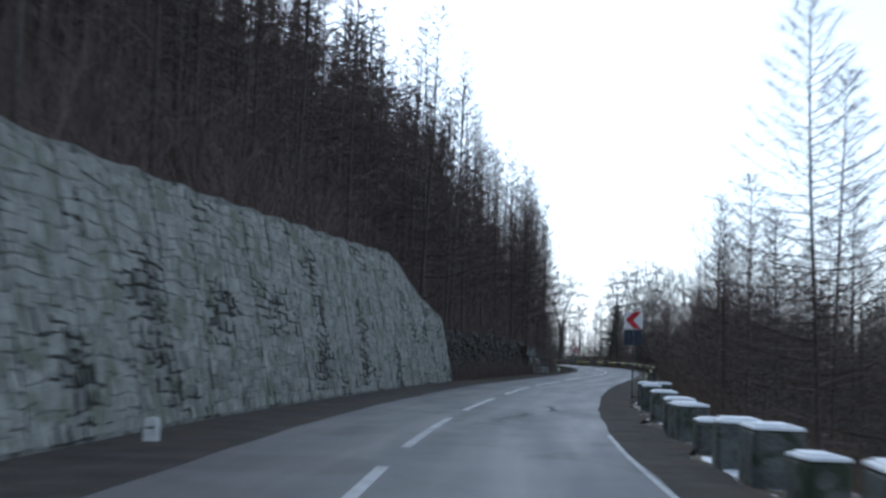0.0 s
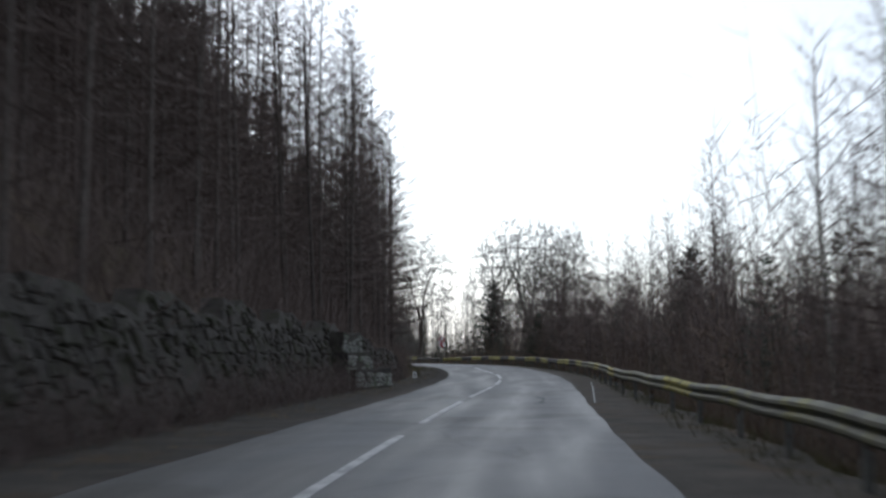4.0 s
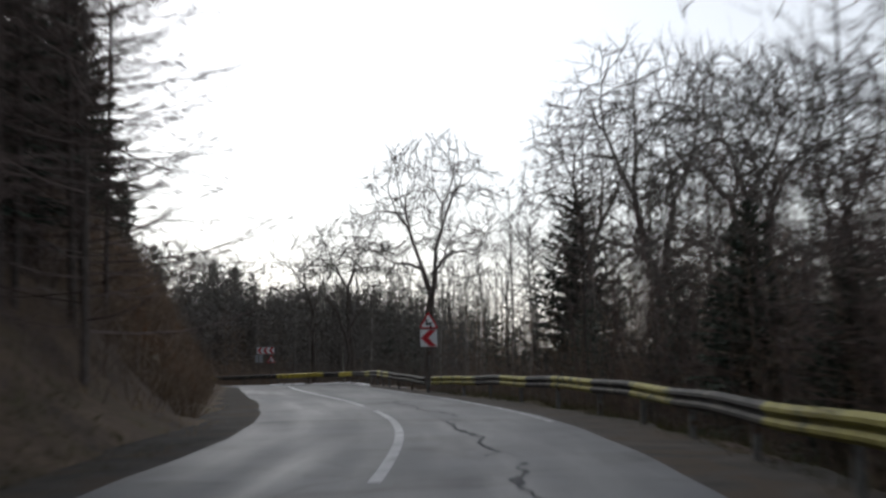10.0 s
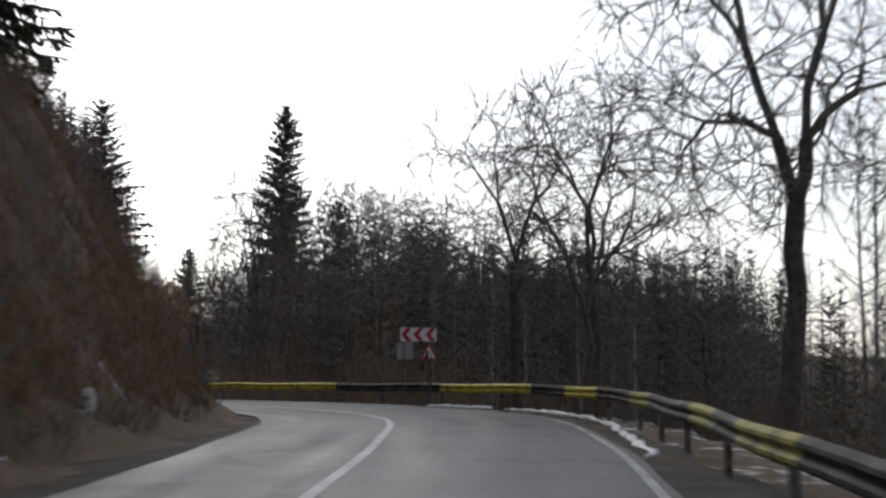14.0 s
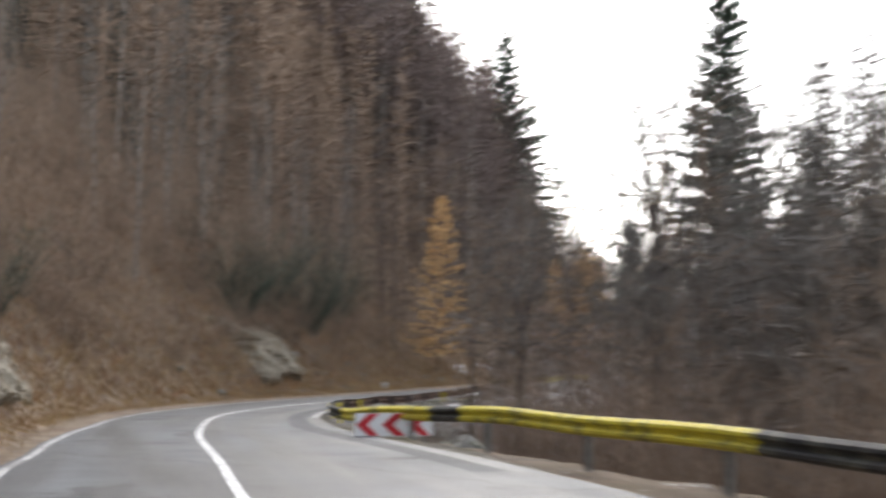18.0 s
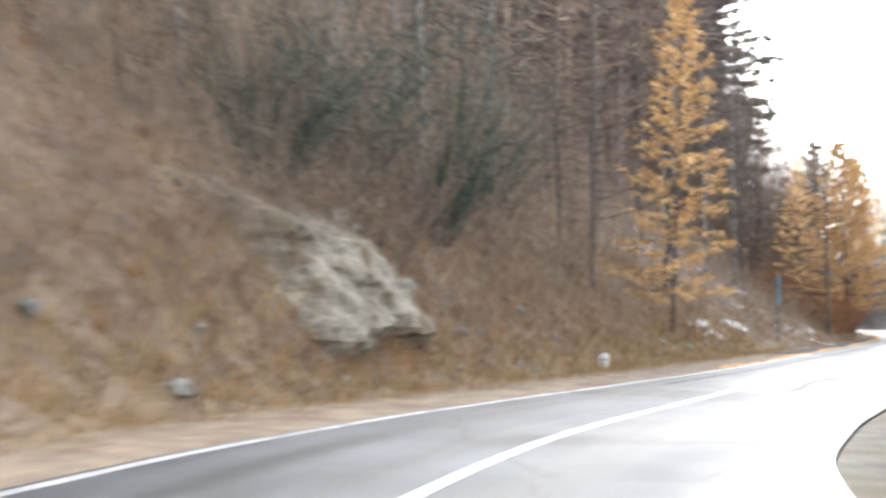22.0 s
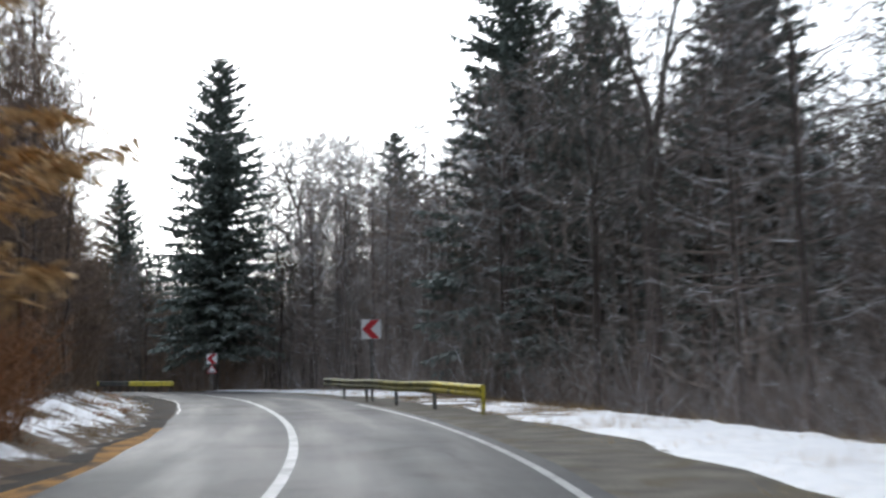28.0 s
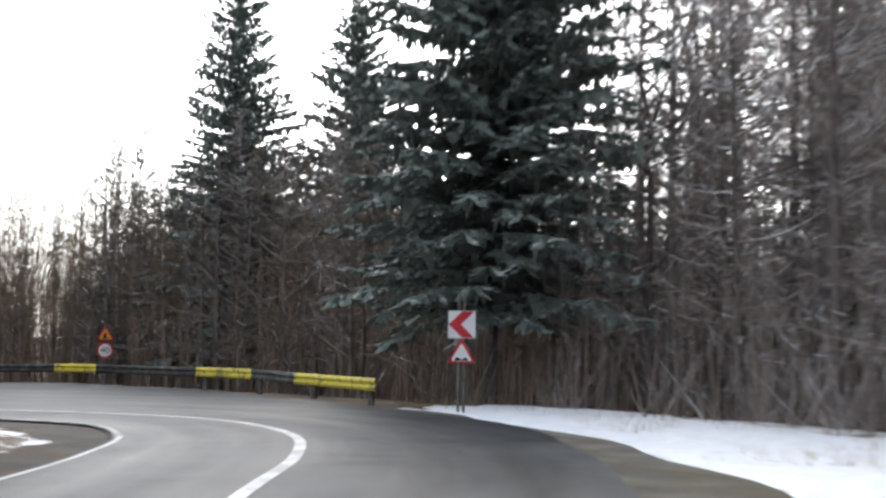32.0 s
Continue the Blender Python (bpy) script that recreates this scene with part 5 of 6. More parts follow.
KINDS = {
    "larch": ("larch_tree", "tall bare larch with grey-brown drooping twigs on the slope", lambda v: larch(18, 100 + v, (.08, .14, .2, .10, .16)[v], (.24, .22, .20, .25, .21)[v], (118, 112, 106, 122, 110)[v], twigs=31), 5),
    "thin_larch": ("larch_tree", "slender bare forest larch with a long trunk", lambda v: larch(20, 140 + v, .14, .19, 96, twigs=30), 3),
    "wide_larch": ("larch_tree", "bare larch with wide sweeping branches to near the ground", lambda v: larch(14, 180 + v, .07, .30, 140, twigs=38), 3),
    "gold": ("golden_larch", "larch with golden autumn needles on the bank", lambda v: larch(15, 160 + v, (.13, .16, .1)[v], (.34, .34, .22)[v], 110, True, (32, 32, 11)[v]), 3),
    "beech": ("beech_tree", "bare broad-crowned beech with smooth grey limbs", lambda v: beech(16, 200 + v, bole=(.26, .30, .2, .28)[v], broad=(.28, .29, .24, .28)[v], tips=(1150, 1250, 1000, 1100)[v], slim=1.5, sprigs=6), 4),
    "low_beech": ("beech_tree", "bare beech forking low, with long sweeping limbs", lambda v: beech(13, 210 + v, bole=.13, broad=(.40, .44)[v], tips=800, slim=1.35, cone=1.6), 2),
    "young": ("young_tree", "slim bare young tree with pale bark", lambda v: sapling(11, 240 + v), 4),
    "spruce": ("spruce_tree", "dark green spruce with drooping boughs", lambda v: spruce(20, 300 + v, wide=(.29, .28, .25)[v], fine=18), 3),
    "tall_spruce": ("spruce_tree", "tall slim dark spruce with a bare lower trunk", lambda v: spruce(24, 330 + v, wide=.17, low=.34, whorls=34, fine=16), 2),
    "small_spruce": ("spruce_tree", "small dark green spruce among the brush", lambda v: spruce(7, 310 + v, wide=.27, whorls=19, fine=10), 2),
    "snow_spruce": ("spruce_tree", "dark spruce lightly dusted with snow", lambda v: spruce(20, 320 + v, SNOW_NEEDLE, (.235, .25, .245)[v], (.13, .06, .08)[v], whorls=44, fine=20), 3),
    "snow_tree": ("bare_tree", "straight bare forest tree with snow lying on its branches", lambda v: larch(14, 360 + v, (.1, .16, .06)[v], (.22, .19, .25)[v], (70, 64, 78)[v], twigs=24, twig=SNOW_TWIG, droop=.1), 3),
    "fork_tree": ("forked_tree", "bare forked tree with traces of snow on its limbs", lambda v: beech(14, 370 + v, SNOW_TWIG, bole=.3, broad=(.2, .24)[v], tips=380, slim=.7), 2),
    "brown_tree": ("brush_tree", "slender reddish-brown bare tree at the wood's edge", lambda v: beech(10, 380 + v, RED_TWIG, bole=.16, broad=(.19, .22, .2)[v], tips=150, slim=.6, sprigs=6), 3),
    "evergreen": ("evergreen_bush", "dark green conifer scrub on the hillside", lambda v: bush(420 + v, 3.5, NEEDLE, 80), 2),
    "bush": ("bush", "tangled leafless brown bush", lambda v: bush(400 + v), 3),
}
FIRST, SCALE, COUNT = {}, {}, {}


def plant(kind, x, y, h=None, turn=None, variant=None, z=None):
    """Sets one tree of a kind on the ground, h metres high."""
    name, label, make, variants = KINDS[kind]
    k = COUNT[kind] = COUNT.get(kind, 0) + 1
    v = (k * 7 + k // 3) % variants if variant is None else variant % variants
    full = {"larch": 18, "thin_larch": 20, "wide_larch": 14, "gold": 15, "beech": 16, "low_beech": 13, "young": 11, "spruce": 20, "tall_spruce": 24, "small_spruce": 7, "snow_spruce": 20, "fork_tree": 14, "snow_tree": 14, "brown_tree": 10, "evergreen": 3.5, "bush": 2.2}[kind]
    r = (h or full) / full
    m = pose(x, y, (lie(x, y) if z is None else z) - .05, PLANT.uniform(-2, 2), PLANT.uniform(-2, 2), PLANT.uniform(0, 360) if turn is None else turn)
    if (kind, v) not in FIRST:
        root = thing(name, label, name.replace("_", " "), "")
        for n, sh, mat in make(v):
            piece = part(n, sh, mat, root)
            if n in ("bough_wood", "stem_tangle", "twig_tangle"):
                tagged(piece, kind="stuff")
        root.matrix_basis = m @ Matrix.Diagonal((r, r, r, 1))
        FIRST[kind, v], SCALE[kind, v] = root, r
        return root
    r /= SCALE[kind, v]
    return copy_thing(FIRST[kind, v], m @ Matrix.Diagonal((r, r, r, 1)))


PLANT = random.Random(77)
# single trees that stand out
for kind, x, y, top, v in (
        ("wide_larch", 9.4, 62.7, 9.6, 0), ("wide_larch", 2.1, 149.9, 16.6, 1), ("larch", 0.9, 146.5, 18.5, 0), ("larch", -1.5, 143.5, 21, 1),
        ("wide_larch", 2.6, 163.0, 14.5, 2), ("larch", 0.4, 160.0, 15.5, 3), ("wide_larch", 15.9, 139.6, 7.8, 0), ("wide_larch", 18.3, 136.4, 7.4, 2),
        ("wide_larch", 16.0, 153.8, 10.0, 1), ("wide_larch", 14.2, 128.0, 5.9, 0), ("wide_larch", 16.6, 156.6, 10.6, 0), ("larch", 18.5, 162, 12.5, 1),
        ("beech", 19.2, 203.8, 18.0, 0), ("beech", 16.0, 209.5, 16.0, 2), ("beech", 22.5, 199.5, 16.0, 3), ("spruce", 15.0, 207.4, 10.3, 1), ("spruce", 16.3, 169.1, 4.8, 0), ("spruce", 16.6, 163.1, 3.2, 1),
        ("spruce", 20.0, 126.5, 7.4, 0), ("spruce", -31.5, 330.7, 17.0, 0), ("spruce", -27.0, 326.5, 15.6, 1), ("spruce", -38.0, 326.0, 19.0, 2), ("beech", 6.4, 223.2, 16.5, 1), ("low_beech", -2.4, 232.6, 11.5, 0), ("low_beech", .6, 227.6, 10.0, 1), ("beech", 0.2, 234.5, 12.5, 0),
        ("beech", -27.4, 288.2, 16.2, 1), ("beech", -23.8, 284.4, 15.0, 3), ("beech", -19.6, 281.0, 14.6, 0), ("beech", -15.0, 272.0, 12.5, 2), ("tall_spruce", -37.6, 303.1, 25.5, 0), ("spruce", -72.8, 333.6, 34.0, 1), ("beech", -26.1, 269.0, 14.5, 2), ("beech", -31, 280, 14.0, 2),
        ("snow_spruce", -63.3, 375.8, 21.0, 2), ("snow_spruce", -58.5, 368.6, 15.5, 1), ("snow_spruce", -52.0, 360.6, 15.4, 0), ("beech", -54.8, 355.7, 14.9, 2),
        ("fork_tree", -82.3, 394.6, 16.9, 0), ("fork_tree", -79.8, 397.0, 16.6, 1), ("fork_tree", -84.9, 401.5, 17.5, 1), ("beech", -86.5, 404.0, 18.0, 1), ("fork_tree", -78.6, 390.5, 14.8, 0), ("snow_spruce", -84.7, 422.3, 20.4, 0), ("snow_spruce", -86.0, 388.3, 19.5, 0), ("snow_spruce", -104.5, 399.0, 15.0, 1), ("snow_spruce", -100.4, 402.1, 14.4, 2),
        ("gold", -57.6, 322.6, 9.4, 0), ("gold", -58.7, 326.6, 9.0, 1), ("gold", -58.9, 319.0, 8.4, 2), ("larch", -56.0, 315.5, 13, 1), ("gold", -51.6, 290.5, 10.5, 2),
        ("spruce", -15.2, 214.5, 25.0, 0), ("spruce", -17.0, 219.5, 27.0, 1), ("spruce", -21.0, 222.0, 26.0, 2), ("spruce", -12.5, 209.0, 19.0, 2), ("evergreen", -50.5, 271.1, 7.6, 0), ("evergreen", -51.8, 274.6, 8.6, 1), ("evergreen", -52.0, 278.2, 8.0, 0), ("evergreen", -53.6, 282.4, 7.4, 1), ("evergreen", -55.5, 272.5, 10.2, 1), ("evergreen", -41.6, 250.2, 5.6, 0), ("evergreen", -43.2, 248.6, 7.2, 1)):
    base = lie(x, y)
    plant(kind, x, y, top - base, variant=v)


def clear(x, y, gap=5.6):
    s, off, dist = (v[0] for v in locate(x, y))
    return dist > gap and not (s > 455 and 0 < off < verge_out(s) + (1.5 if s < 466 else 5.5))


def grove(seed, s0, s1, o0, o1, spacing, kinds, low, high, gap=6.0):
    """Scatters trees over a stretch of one side; kinds are drawn by weight."""
    rng = random.Random(seed)
    n, put, tries = int((s1 - s0) * abs(o1 - o0) / spacing ** 2), [], 0
    names = [k for k, w in kinds for _ in range(w)]
    while len(put) < n and tries < n * 12:
        tries += 1
        s, o = rng.uniform(s0, s1), rng.uniform(o0, o1)
        p = st(s, o)
        if all((p.x - a) ** 2 + (p.y - b) ** 2 > (spacing * .6) ** 2 for a, b in put) and clear(p.x, p.y, max(gap, min(abs(o0), abs(o1)) - .2)):
            put.append((p.x, p.y))
            kind, h = rng.choice(names), rng.uniform(low, high)
            if "larch" not in kind or abs(o) < 14.5:
                plant(kind, p.x, p.y, h)


# the left side: larch wood on the hill, then mixed wood, golden larches, brown brush
grove(1, 80, 126, -8.5, -19, 3.4, (("larch", 3), ("thin_larch", 3)), 14, 20)
grove(2, 126, 206, -7.0, -18, 3.6, (("larch", 4), ("thin_larch", 3)), 13, 19)
grove(3, 206, 240, -7.0, -20, 3.5, (("larch", 5), ("spruce", 1), ("young", 1)), 11, 16)
grove(26, 196, 234, -6.3, -11, 2.7, (("wide_larch", 2), ("larch", 3)), 12, 17)
grove(43, 218, 252, -7.2, -17, 4.6, (("larch", 1),), 10, 14)
grove(27, 150, 196, -6.6, -9.5, 3.2, (("larch", 1),), 14, 19)
grove(4, 246, 300, -12, -24, 4.6, (("spruce", 2), ("young", 4), ("brown_tree", 2)), 8, 13)
grove(5, 318, 362, -9.5, -34, 3.7, (("young", 7), ("brown_tree", 3)), 8, 14)
grove(24, 330, 362, -13, -30, 8, (("small_spruce", 1),), 5, 8)
grove(6, 358, 410, -7.5, -22, 3.8, (("larch", 3), ("young", 4), ("brown_tree", 3)), 10, 16)
grove(22, 385, 434, -9, -34, 4.0, (("larch", 4), ("young", 1)), 15, 21)
grove(28, 398, 434, -22, -36, 6.0, (("spruce", 1),), 15, 20)
grove(7, 404, 434, -5.5, -14, 2.6, (("brown_tree", 5), ("larch", 2)), 8, 14)
grove(25, 414, 440, -6.8, -15, 2.3, (("brown_tree", 3), ("larch", 2)), 11, 15)
grove(34, 433, 447, -6.4, -13, 1.6, (("brown_tree", 3), ("larch", 2)), 10, 14, 6.2)
grove(30, 446, 457, -5.2, -11, 1.4, (("brown_tree", 1),), 6, 9, 5.0)
grove(33, 455, 466, -5.2, -9, 2.0, (("brown_tree", 1), ("bush", 1)), 2.5, 4.5, 5.0)
grove(31, 298, 320, -9, -24, 4.2, (("young", 3), ("brown_tree", 2)), 8, 13)
grove(32, 300, 366, -6.5, -18, 4.6, (("bush", 1),), 1.4, 3.0)
# the right side: the wood below the road
grove(11, 100, 180, 8, 22, 4.6, (("larch", 4), ("young", 2)), 8, 11.5)
grove(45, 117, 142, 8.5, 16, 3.6, (("wide_larch", 1),), 9.5, 12.5)
grove(23, 84, 116, 8, 18, 4.4, (("wide_larch", 1),), 10, 14)
grove(12, 180, 262, 8, 26, 4.8, (("larch", 3), ("beech", 1), ("young", 2)), 9, 14)
grove(13, 262, 318, 12, 32, 6.4, (("beech", 2), ("brown_tree", 3), ("young", 3)), 7, 11)
grove(14, 318, 352, 8, 28, 4.8, (("young", 3), ("beech", 1), ("brown_tree", 3)), 8, 13)
grove(15, 352, 402, 7.2, 22, 3.8, (("snow_tree", 6), ("fork_tree", 2)), 10, 15)
grove(16, 400, 450, 10.5, 26, 3.7, (("snow_tree", 6), ("fork_tree", 2), ("brown_tree", 1)), 12, 16)
grove(17, 444, 464, 10.5, 30, 2.6, (("snow_tree", 5), ("fork_tree", 2)), 12, 17, 9.5)
grove(29, 464, 476, 13, 34, 2.4, (("snow_tree", 1), ("fork_tree", 1), ("brown_tree", 4)), 7, 10, 9.5)
grove(35, 471, 492, 24, 44, 3.0, (("brown_tree", 3), ("young", 1)), 9, 13, 9.5)
grove(18, 440, 480, -7, -24, 3.8, (("brown_tree", 4), ("bush", 1)), 3.5, 5.5, 7)
grove(19, 110, 274, 8, 20, 8.0, (("small_spruce", 1),), 3.5, 8.0)
grove(41, 196, 262, 9.5, 26, 4.6, (("small_spruce", 1),), 5.5, 8.5, 8.5)
grove(44, 262, 300, 10.5, 22, 4.4, (("young", 1),), 9, 13, 9.5)
grove(46, 446, 460, 12, 28, 2.6, (("fork_tree", 2), ("brown_tree", 2)), 12, 16, 10)
grove(47, 240, 285, 10, 24, 4.4, (("young", 3), ("larch", 1)), 10, 14, 9)
grove(48, 316, 356, -7.5, -22, 3.4, (("brown_tree", 3), ("bush", 2)), 2.2, 5.0, 7)
grove(42, 120, 196, 10, 24, 5.0, (("small_spruce", 1),), 4.5, 7.0, 8.5)
grove(20, 318, 366, -6.5, -16, 4.0, (("bush", 1),), 1.6, 3.2)
grove(21, 228, 300, -6.0, -12, 4.6, (("bush", 1),), 1.2, 2.6)


# ---- woods far off and undergrowth, past counting ----
def far_woods(seed, s0, s1, o0, o1, count, low, high, material, label, dark=False):
    rng, sh = random.Random(seed), Shape()
    for _ in range(count):
        s, o = rng.uniform(s0, s1), rng.uniform(o0, o1)
        p = st(s, o)
        if not clear(p.x, p.y, min(abs(o0), abs(o1)) - 3):
            continue
        p.z = lie(p.x, p.y) - .3
        h = rng.uniform(low, high)
        sh.spike(p, p + Vector((rng.uniform(-.4, .4), rng.uniform(-.4, .4), h)), .011 * h)
        for k in range(140 if dark else 100):
            f = rng.uniform(.15, .97)
            a = rng.uniform(0, 6.28)
            r = h * (.2 * (1 - f) + .03)
            c = p + Vector((0, 0, h * f))
            sh.blade(c, c + Vector((math.cos(a) * r, math.sin(a) * r, r * rng.uniform(-.4, .9))), h * (.0036 if not dark else .006), rng)
    return tagged(part("far_woods", sh, material), label, "woods", kind="stuff")


far_woods(1, 70, 230, -18, -56, 560, 13, 20, TWIG, "dense bare larch wood on the hillside")
far_woods(9, 84, 232, -14, -22, 150, 14, 19, TWIG, "dense bare larch wood on the hillside")
far_woods(10, 352, 434, -14, -30, 230, 12, 19, RED_TWIG, "dense bare larch wood above the road")
far_woods(2, 230, 330, -22, -60, 260, 11, 16, TWIG, "dense bare wood on the hillside")
far_woods(3, 310, 430, -26, -70, 520, 10, 15, GREY_TWIG, "dense bare wood on the hillside")
far_woods(4, 60, 258, 20, 70, 950, 12, 18, GREY_TWIG, "bare woods on the slope below the road")
far_woods(15, 200, 262, 17, 42, 380, 9, 13, GREY_TWIG, "bare woods close below the road")
far_woods(16, 120, 202, 17, 40, 340, 6, 9, GREY_TWIG, "bare woods close below the road")
far_woods(17, 308, 326, 14, 30, 80, 10, 14, GREY_TWIG, "bare woods behind the bend signs")
far_woods(5, 374, 460, 18, 60, 420, 12, 18, GREY_TWIG, "bare woods on flat ground beyond the road")
far_woods(18, 330, 374, 18, 60, 40, 12, 18, GREY_TWIG, "bare woods on flat ground beyond the road")
far_woods(6, 478, 512, 16, 60, 200, 7, 10, GREY_TWIG, "bare woods beyond the bend")
far_woods(7, 440, 512, -14, -40, 220, 3.5, 5.5, RED_TWIG, "brown bare woods inside the bend")
far_woods(8, 100, 460, 20, 60, 160, 9, 15, NEEDLE, "dark spruces scattered in the woods", True)


def undergrowth(seed, s0, s1, o0, o1, count, low, high, material, label, name="undergrowth", w=.006, gap=3.3, stems=4, clump=None, lean=.4, sprigs=2):
    """Tufts of stems, each a handful of leaning blades from one root."""
    rng, sh = random.Random(seed), Shape()
    spots = []
    for _ in range(count):
        s, o = rng.uniform(s0, s1), o0 + (o1 - o0) * rng.random() ** 1.2
        if clump and noise.noise(Vector((s * clump, o * clump, seed))) < rng.uniform(-.25, .35):
            continue
        p = st(s, o)
        spots.append((p.x, p.y))
    xs, ys = np.array([p[0] for p in spots]), np.array([p[1] for p in spots])
    zs, far = ground_top(xs, ys), locate(xs, ys)[2]
    for x, y, z, d in zip(xs, ys, zs, far):
        if d < gap or not clear(x, y, gap):
            continue
        h = rng.uniform(low, high)
        for _ in range(stems):
            p = Vector((x + rng.uniform(-.12, .12), y + rng.uniform(-.12, .12), z - .1))
            q = p + Vector((rng.gauss(0, lean), rng.gauss(0, lean), rng.uniform(.6, 1.1))) * h
            sh.blade(p, q, w, rng)
            if h > .8:
                for _ in range(sprigs):
                    c = p.lerp(q, rng.uniform(.3, .9))
                    sh.blade(c, c + Vector((rng.gauss(0, .35), rng.gauss(0, .35), rng.uniform(.1, .6))) * (h * .45 if h < 3 else .5 + h * .12), w * .6, rng)
    return tagged(part(name, sh, material), label, "undergrowth", kind="stuff")


undergrowth(1, 80, 128, -6.5, -18, 2600, .5, 2.0, TWIG, "leafless dark scrub above the wall")
undergrowth(2, 124, 232, -5.2, -16, 4200, .5, 1.8, TWIG, "leafless dark scrub on the bank")
undergrowth(16, 80, 232, -7, -22, 2600, 2.0, 5.5, TWIG, "dark leafless thicket under the larches", "thicket", .02)
undergrowth(3, 226, 322, -4.8, -15, 5200, .4, 1.5, RED_TWIG, "leafless brown scrub on the steep bank")
undergrowth(4, 318, 402, -5.0, -24, 6500, .5, 2.2, RED_TWIG, "reddish leafless scrub on the hillside")
undergrowth(5, 286, 410, -4.0, -12, 12000, .2, .6, STRAW, "dry straw-coloured grass on the bank", "dry_grass", .010, clump=.25)
undergrowth(6, 300, 372, -5.5, -20, 5000, .15, .5, LEAF, "rust-brown dead bracken and leaves on the slope", "dead_bracken", .03, clump=.3)
undergrowth(7, 60, 330, 6.2, 15, 6500, .7, 2.6, RED_TWIG, "dense brown brush below the road")
undergrowth(8, 330, 402, 6.0, 14, 3000, .5, 2.2, SNOW_TWIG, "leafless brush with traces of snow")
undergrowth(9, 402, 452, -5.6, -11, 1800, .3, 1.3, RED_TWIG, "brown brush on the snowy bank")
undergrowth(10, 120, 240, -3.4, -6, 3000, .12, .35, STRAW, "short dry grass along the verge", "dry_grass", .008, clump=.3)
undergrowth(11, 402, 470, 9.5, 16, 2600, .5, 2.0, SNOW_TWIG, "leafless brush at the edge of the snow", gap=8)
undergrowth(12, 96, 290, 8, 22, 3000, 2.2, 5.5, GREY_TWIG, "tall thicket of leafless saplings below the road", "thicket", .014, gap=7)
undergrowth(13, 330, 500, 9, 24, 3000, 2.0, 5.0, SNOW_TWIG, "tall thicket of leafless saplings with traces of snow", "thicket", .013, gap=8.6)
undergrowth(14, 318, 372, -5.2, -22, 2600, .25, .8, STRAW, "pale dry grass on the hillside", "dry_grass", .022, clump=.2)
undergrowth(15, 398, 445, -7, -16, 1400, 2.0, 5.0, RED_TWIG, "brown leafless thicket on the bank", "thicket", .012)
far_woods(9, 388, 436, -13, -46, 420, 18, 24, TWIG, "dense grey-brown wood on the hilltop")
undergrowth(20, 380, 462, 11, 34, 1900, 6, 12, SNOW_TWIG, "dense stand of bare grey-brown saplings", "thicket", .013, gap=9, lean=.09, sprigs=7, stems=2)
undergrowth(21, 330, 400, 8, 24, 900, 5, 10, SNOW_TWIG, "dense stand of bare saplings behind the rail", "thicket", .013, gap=7, lean=.09, sprigs=7, stems=2)
undergrowth(22, 80, 240, -8, -34, 2600, 5, 10, TWIG, "dense stand of bare larch saplings on the hill", "thicket", .013, gap=7, lean=.09, sprigs=7, stems=2)
undergrowth(23, 96, 262, 9, 34, 2400, 5, 10, GREY_TWIG, "dense stand of bare saplings below the road", "thicket", .013, gap=8, lean=.09, sprigs=7, stems=2)
undergrowth(24, 400, 446, -7.5, -24, 1200, 5, 11, RED_TWIG, "dense stand of brown saplings on the bank", "thicket", .013, gap=5.5, lean=.09, sprigs=7, stems=2)
undergrowth(25, 236, 300, -4.6, -11, 5000, .2, .7, LEAF, "rust-brown dead bracken on the steep bank", "dead_bracken", .02, clump=.3)
far_woods(10, 400, 446, 26, 70, 420, 11, 15, GREY_TWIG, "bare woods behind the bend")
undergrowth(26, 464, 478, 13, 36, 1500, 3.5, 7, SNOW_TWIG, "dense stand of bare saplings beyond the bend", "thicket", .013, gap=9, lean=.09, sprigs=7, stems=2)
undergrowth(27, 300, 374, -4.6, -22, 9000, .25, .7, STRAW, "tan dry grass covering the hillside", "dry_grass", .016)
undergrowth(28, 300, 374, -5.0, -22, 6000, .25, .8, LEAF, "rust-brown dead bracken on the hillside", "dead_bracken", .018, clump=.16)
undergrowth(29, 300, 374, -6.0, -26, 4500, .8, 2.4, RED_TWIG, "reddish leafless brush on the hillside", "undergrowth", .009, clump=.14)
undergrowth(30, 124, 182, -4.7, -8.5, 3200, .4, 1.7, TWIG, "dark leafless scrub over the rubble wall", "undergrowth", .008)
undergrowth(31, 398, 466, 4.6, 10, 7000, .1, .4, STRAW, "dry grass blades showing through the snow", "dry_grass", .007, clump=.3, gap=4.6)
undergrowth(32, 400, 440, -3.8, -8, 2600, .1, .4, STRAW, "dry grass blades on the snowy bank", "dry_grass", .008, clump=.3)
undergrowth(33, 444, 465, 10.5, 40, 2200, 6, 12, SNOW_TWIG, "dense stand of bare grey-brown saplings", "thicket", .013, gap=9, lean=.09, sprigs=7, stems=2)
far_woods(11, 444, 465, 14, 75, 700, 13, 18, GREY_TWIG, "bare woods behind the bend")
far_woods(12, 464, 478, 16, 75, 760, 9, 12, GREY_TWIG, "low bare woods beyond the bend")
far_woods(13, 258, 284, 24, 70, 150, 6, 10, GREY_TWIG, "low bare woods in the valley below the bend")
undergrowth(34, 290, 372, -3.2, -6.5, 9000, .1, .4, STRAW, "short tan grass and litter along the verge", "dry_grass", .010)
undergrowth(35, 405, 442, -6.4, -10, 1300, .8, 2.6, RED_TWIG, "brown brush at the edge of the wood", "undergrowth", .008)


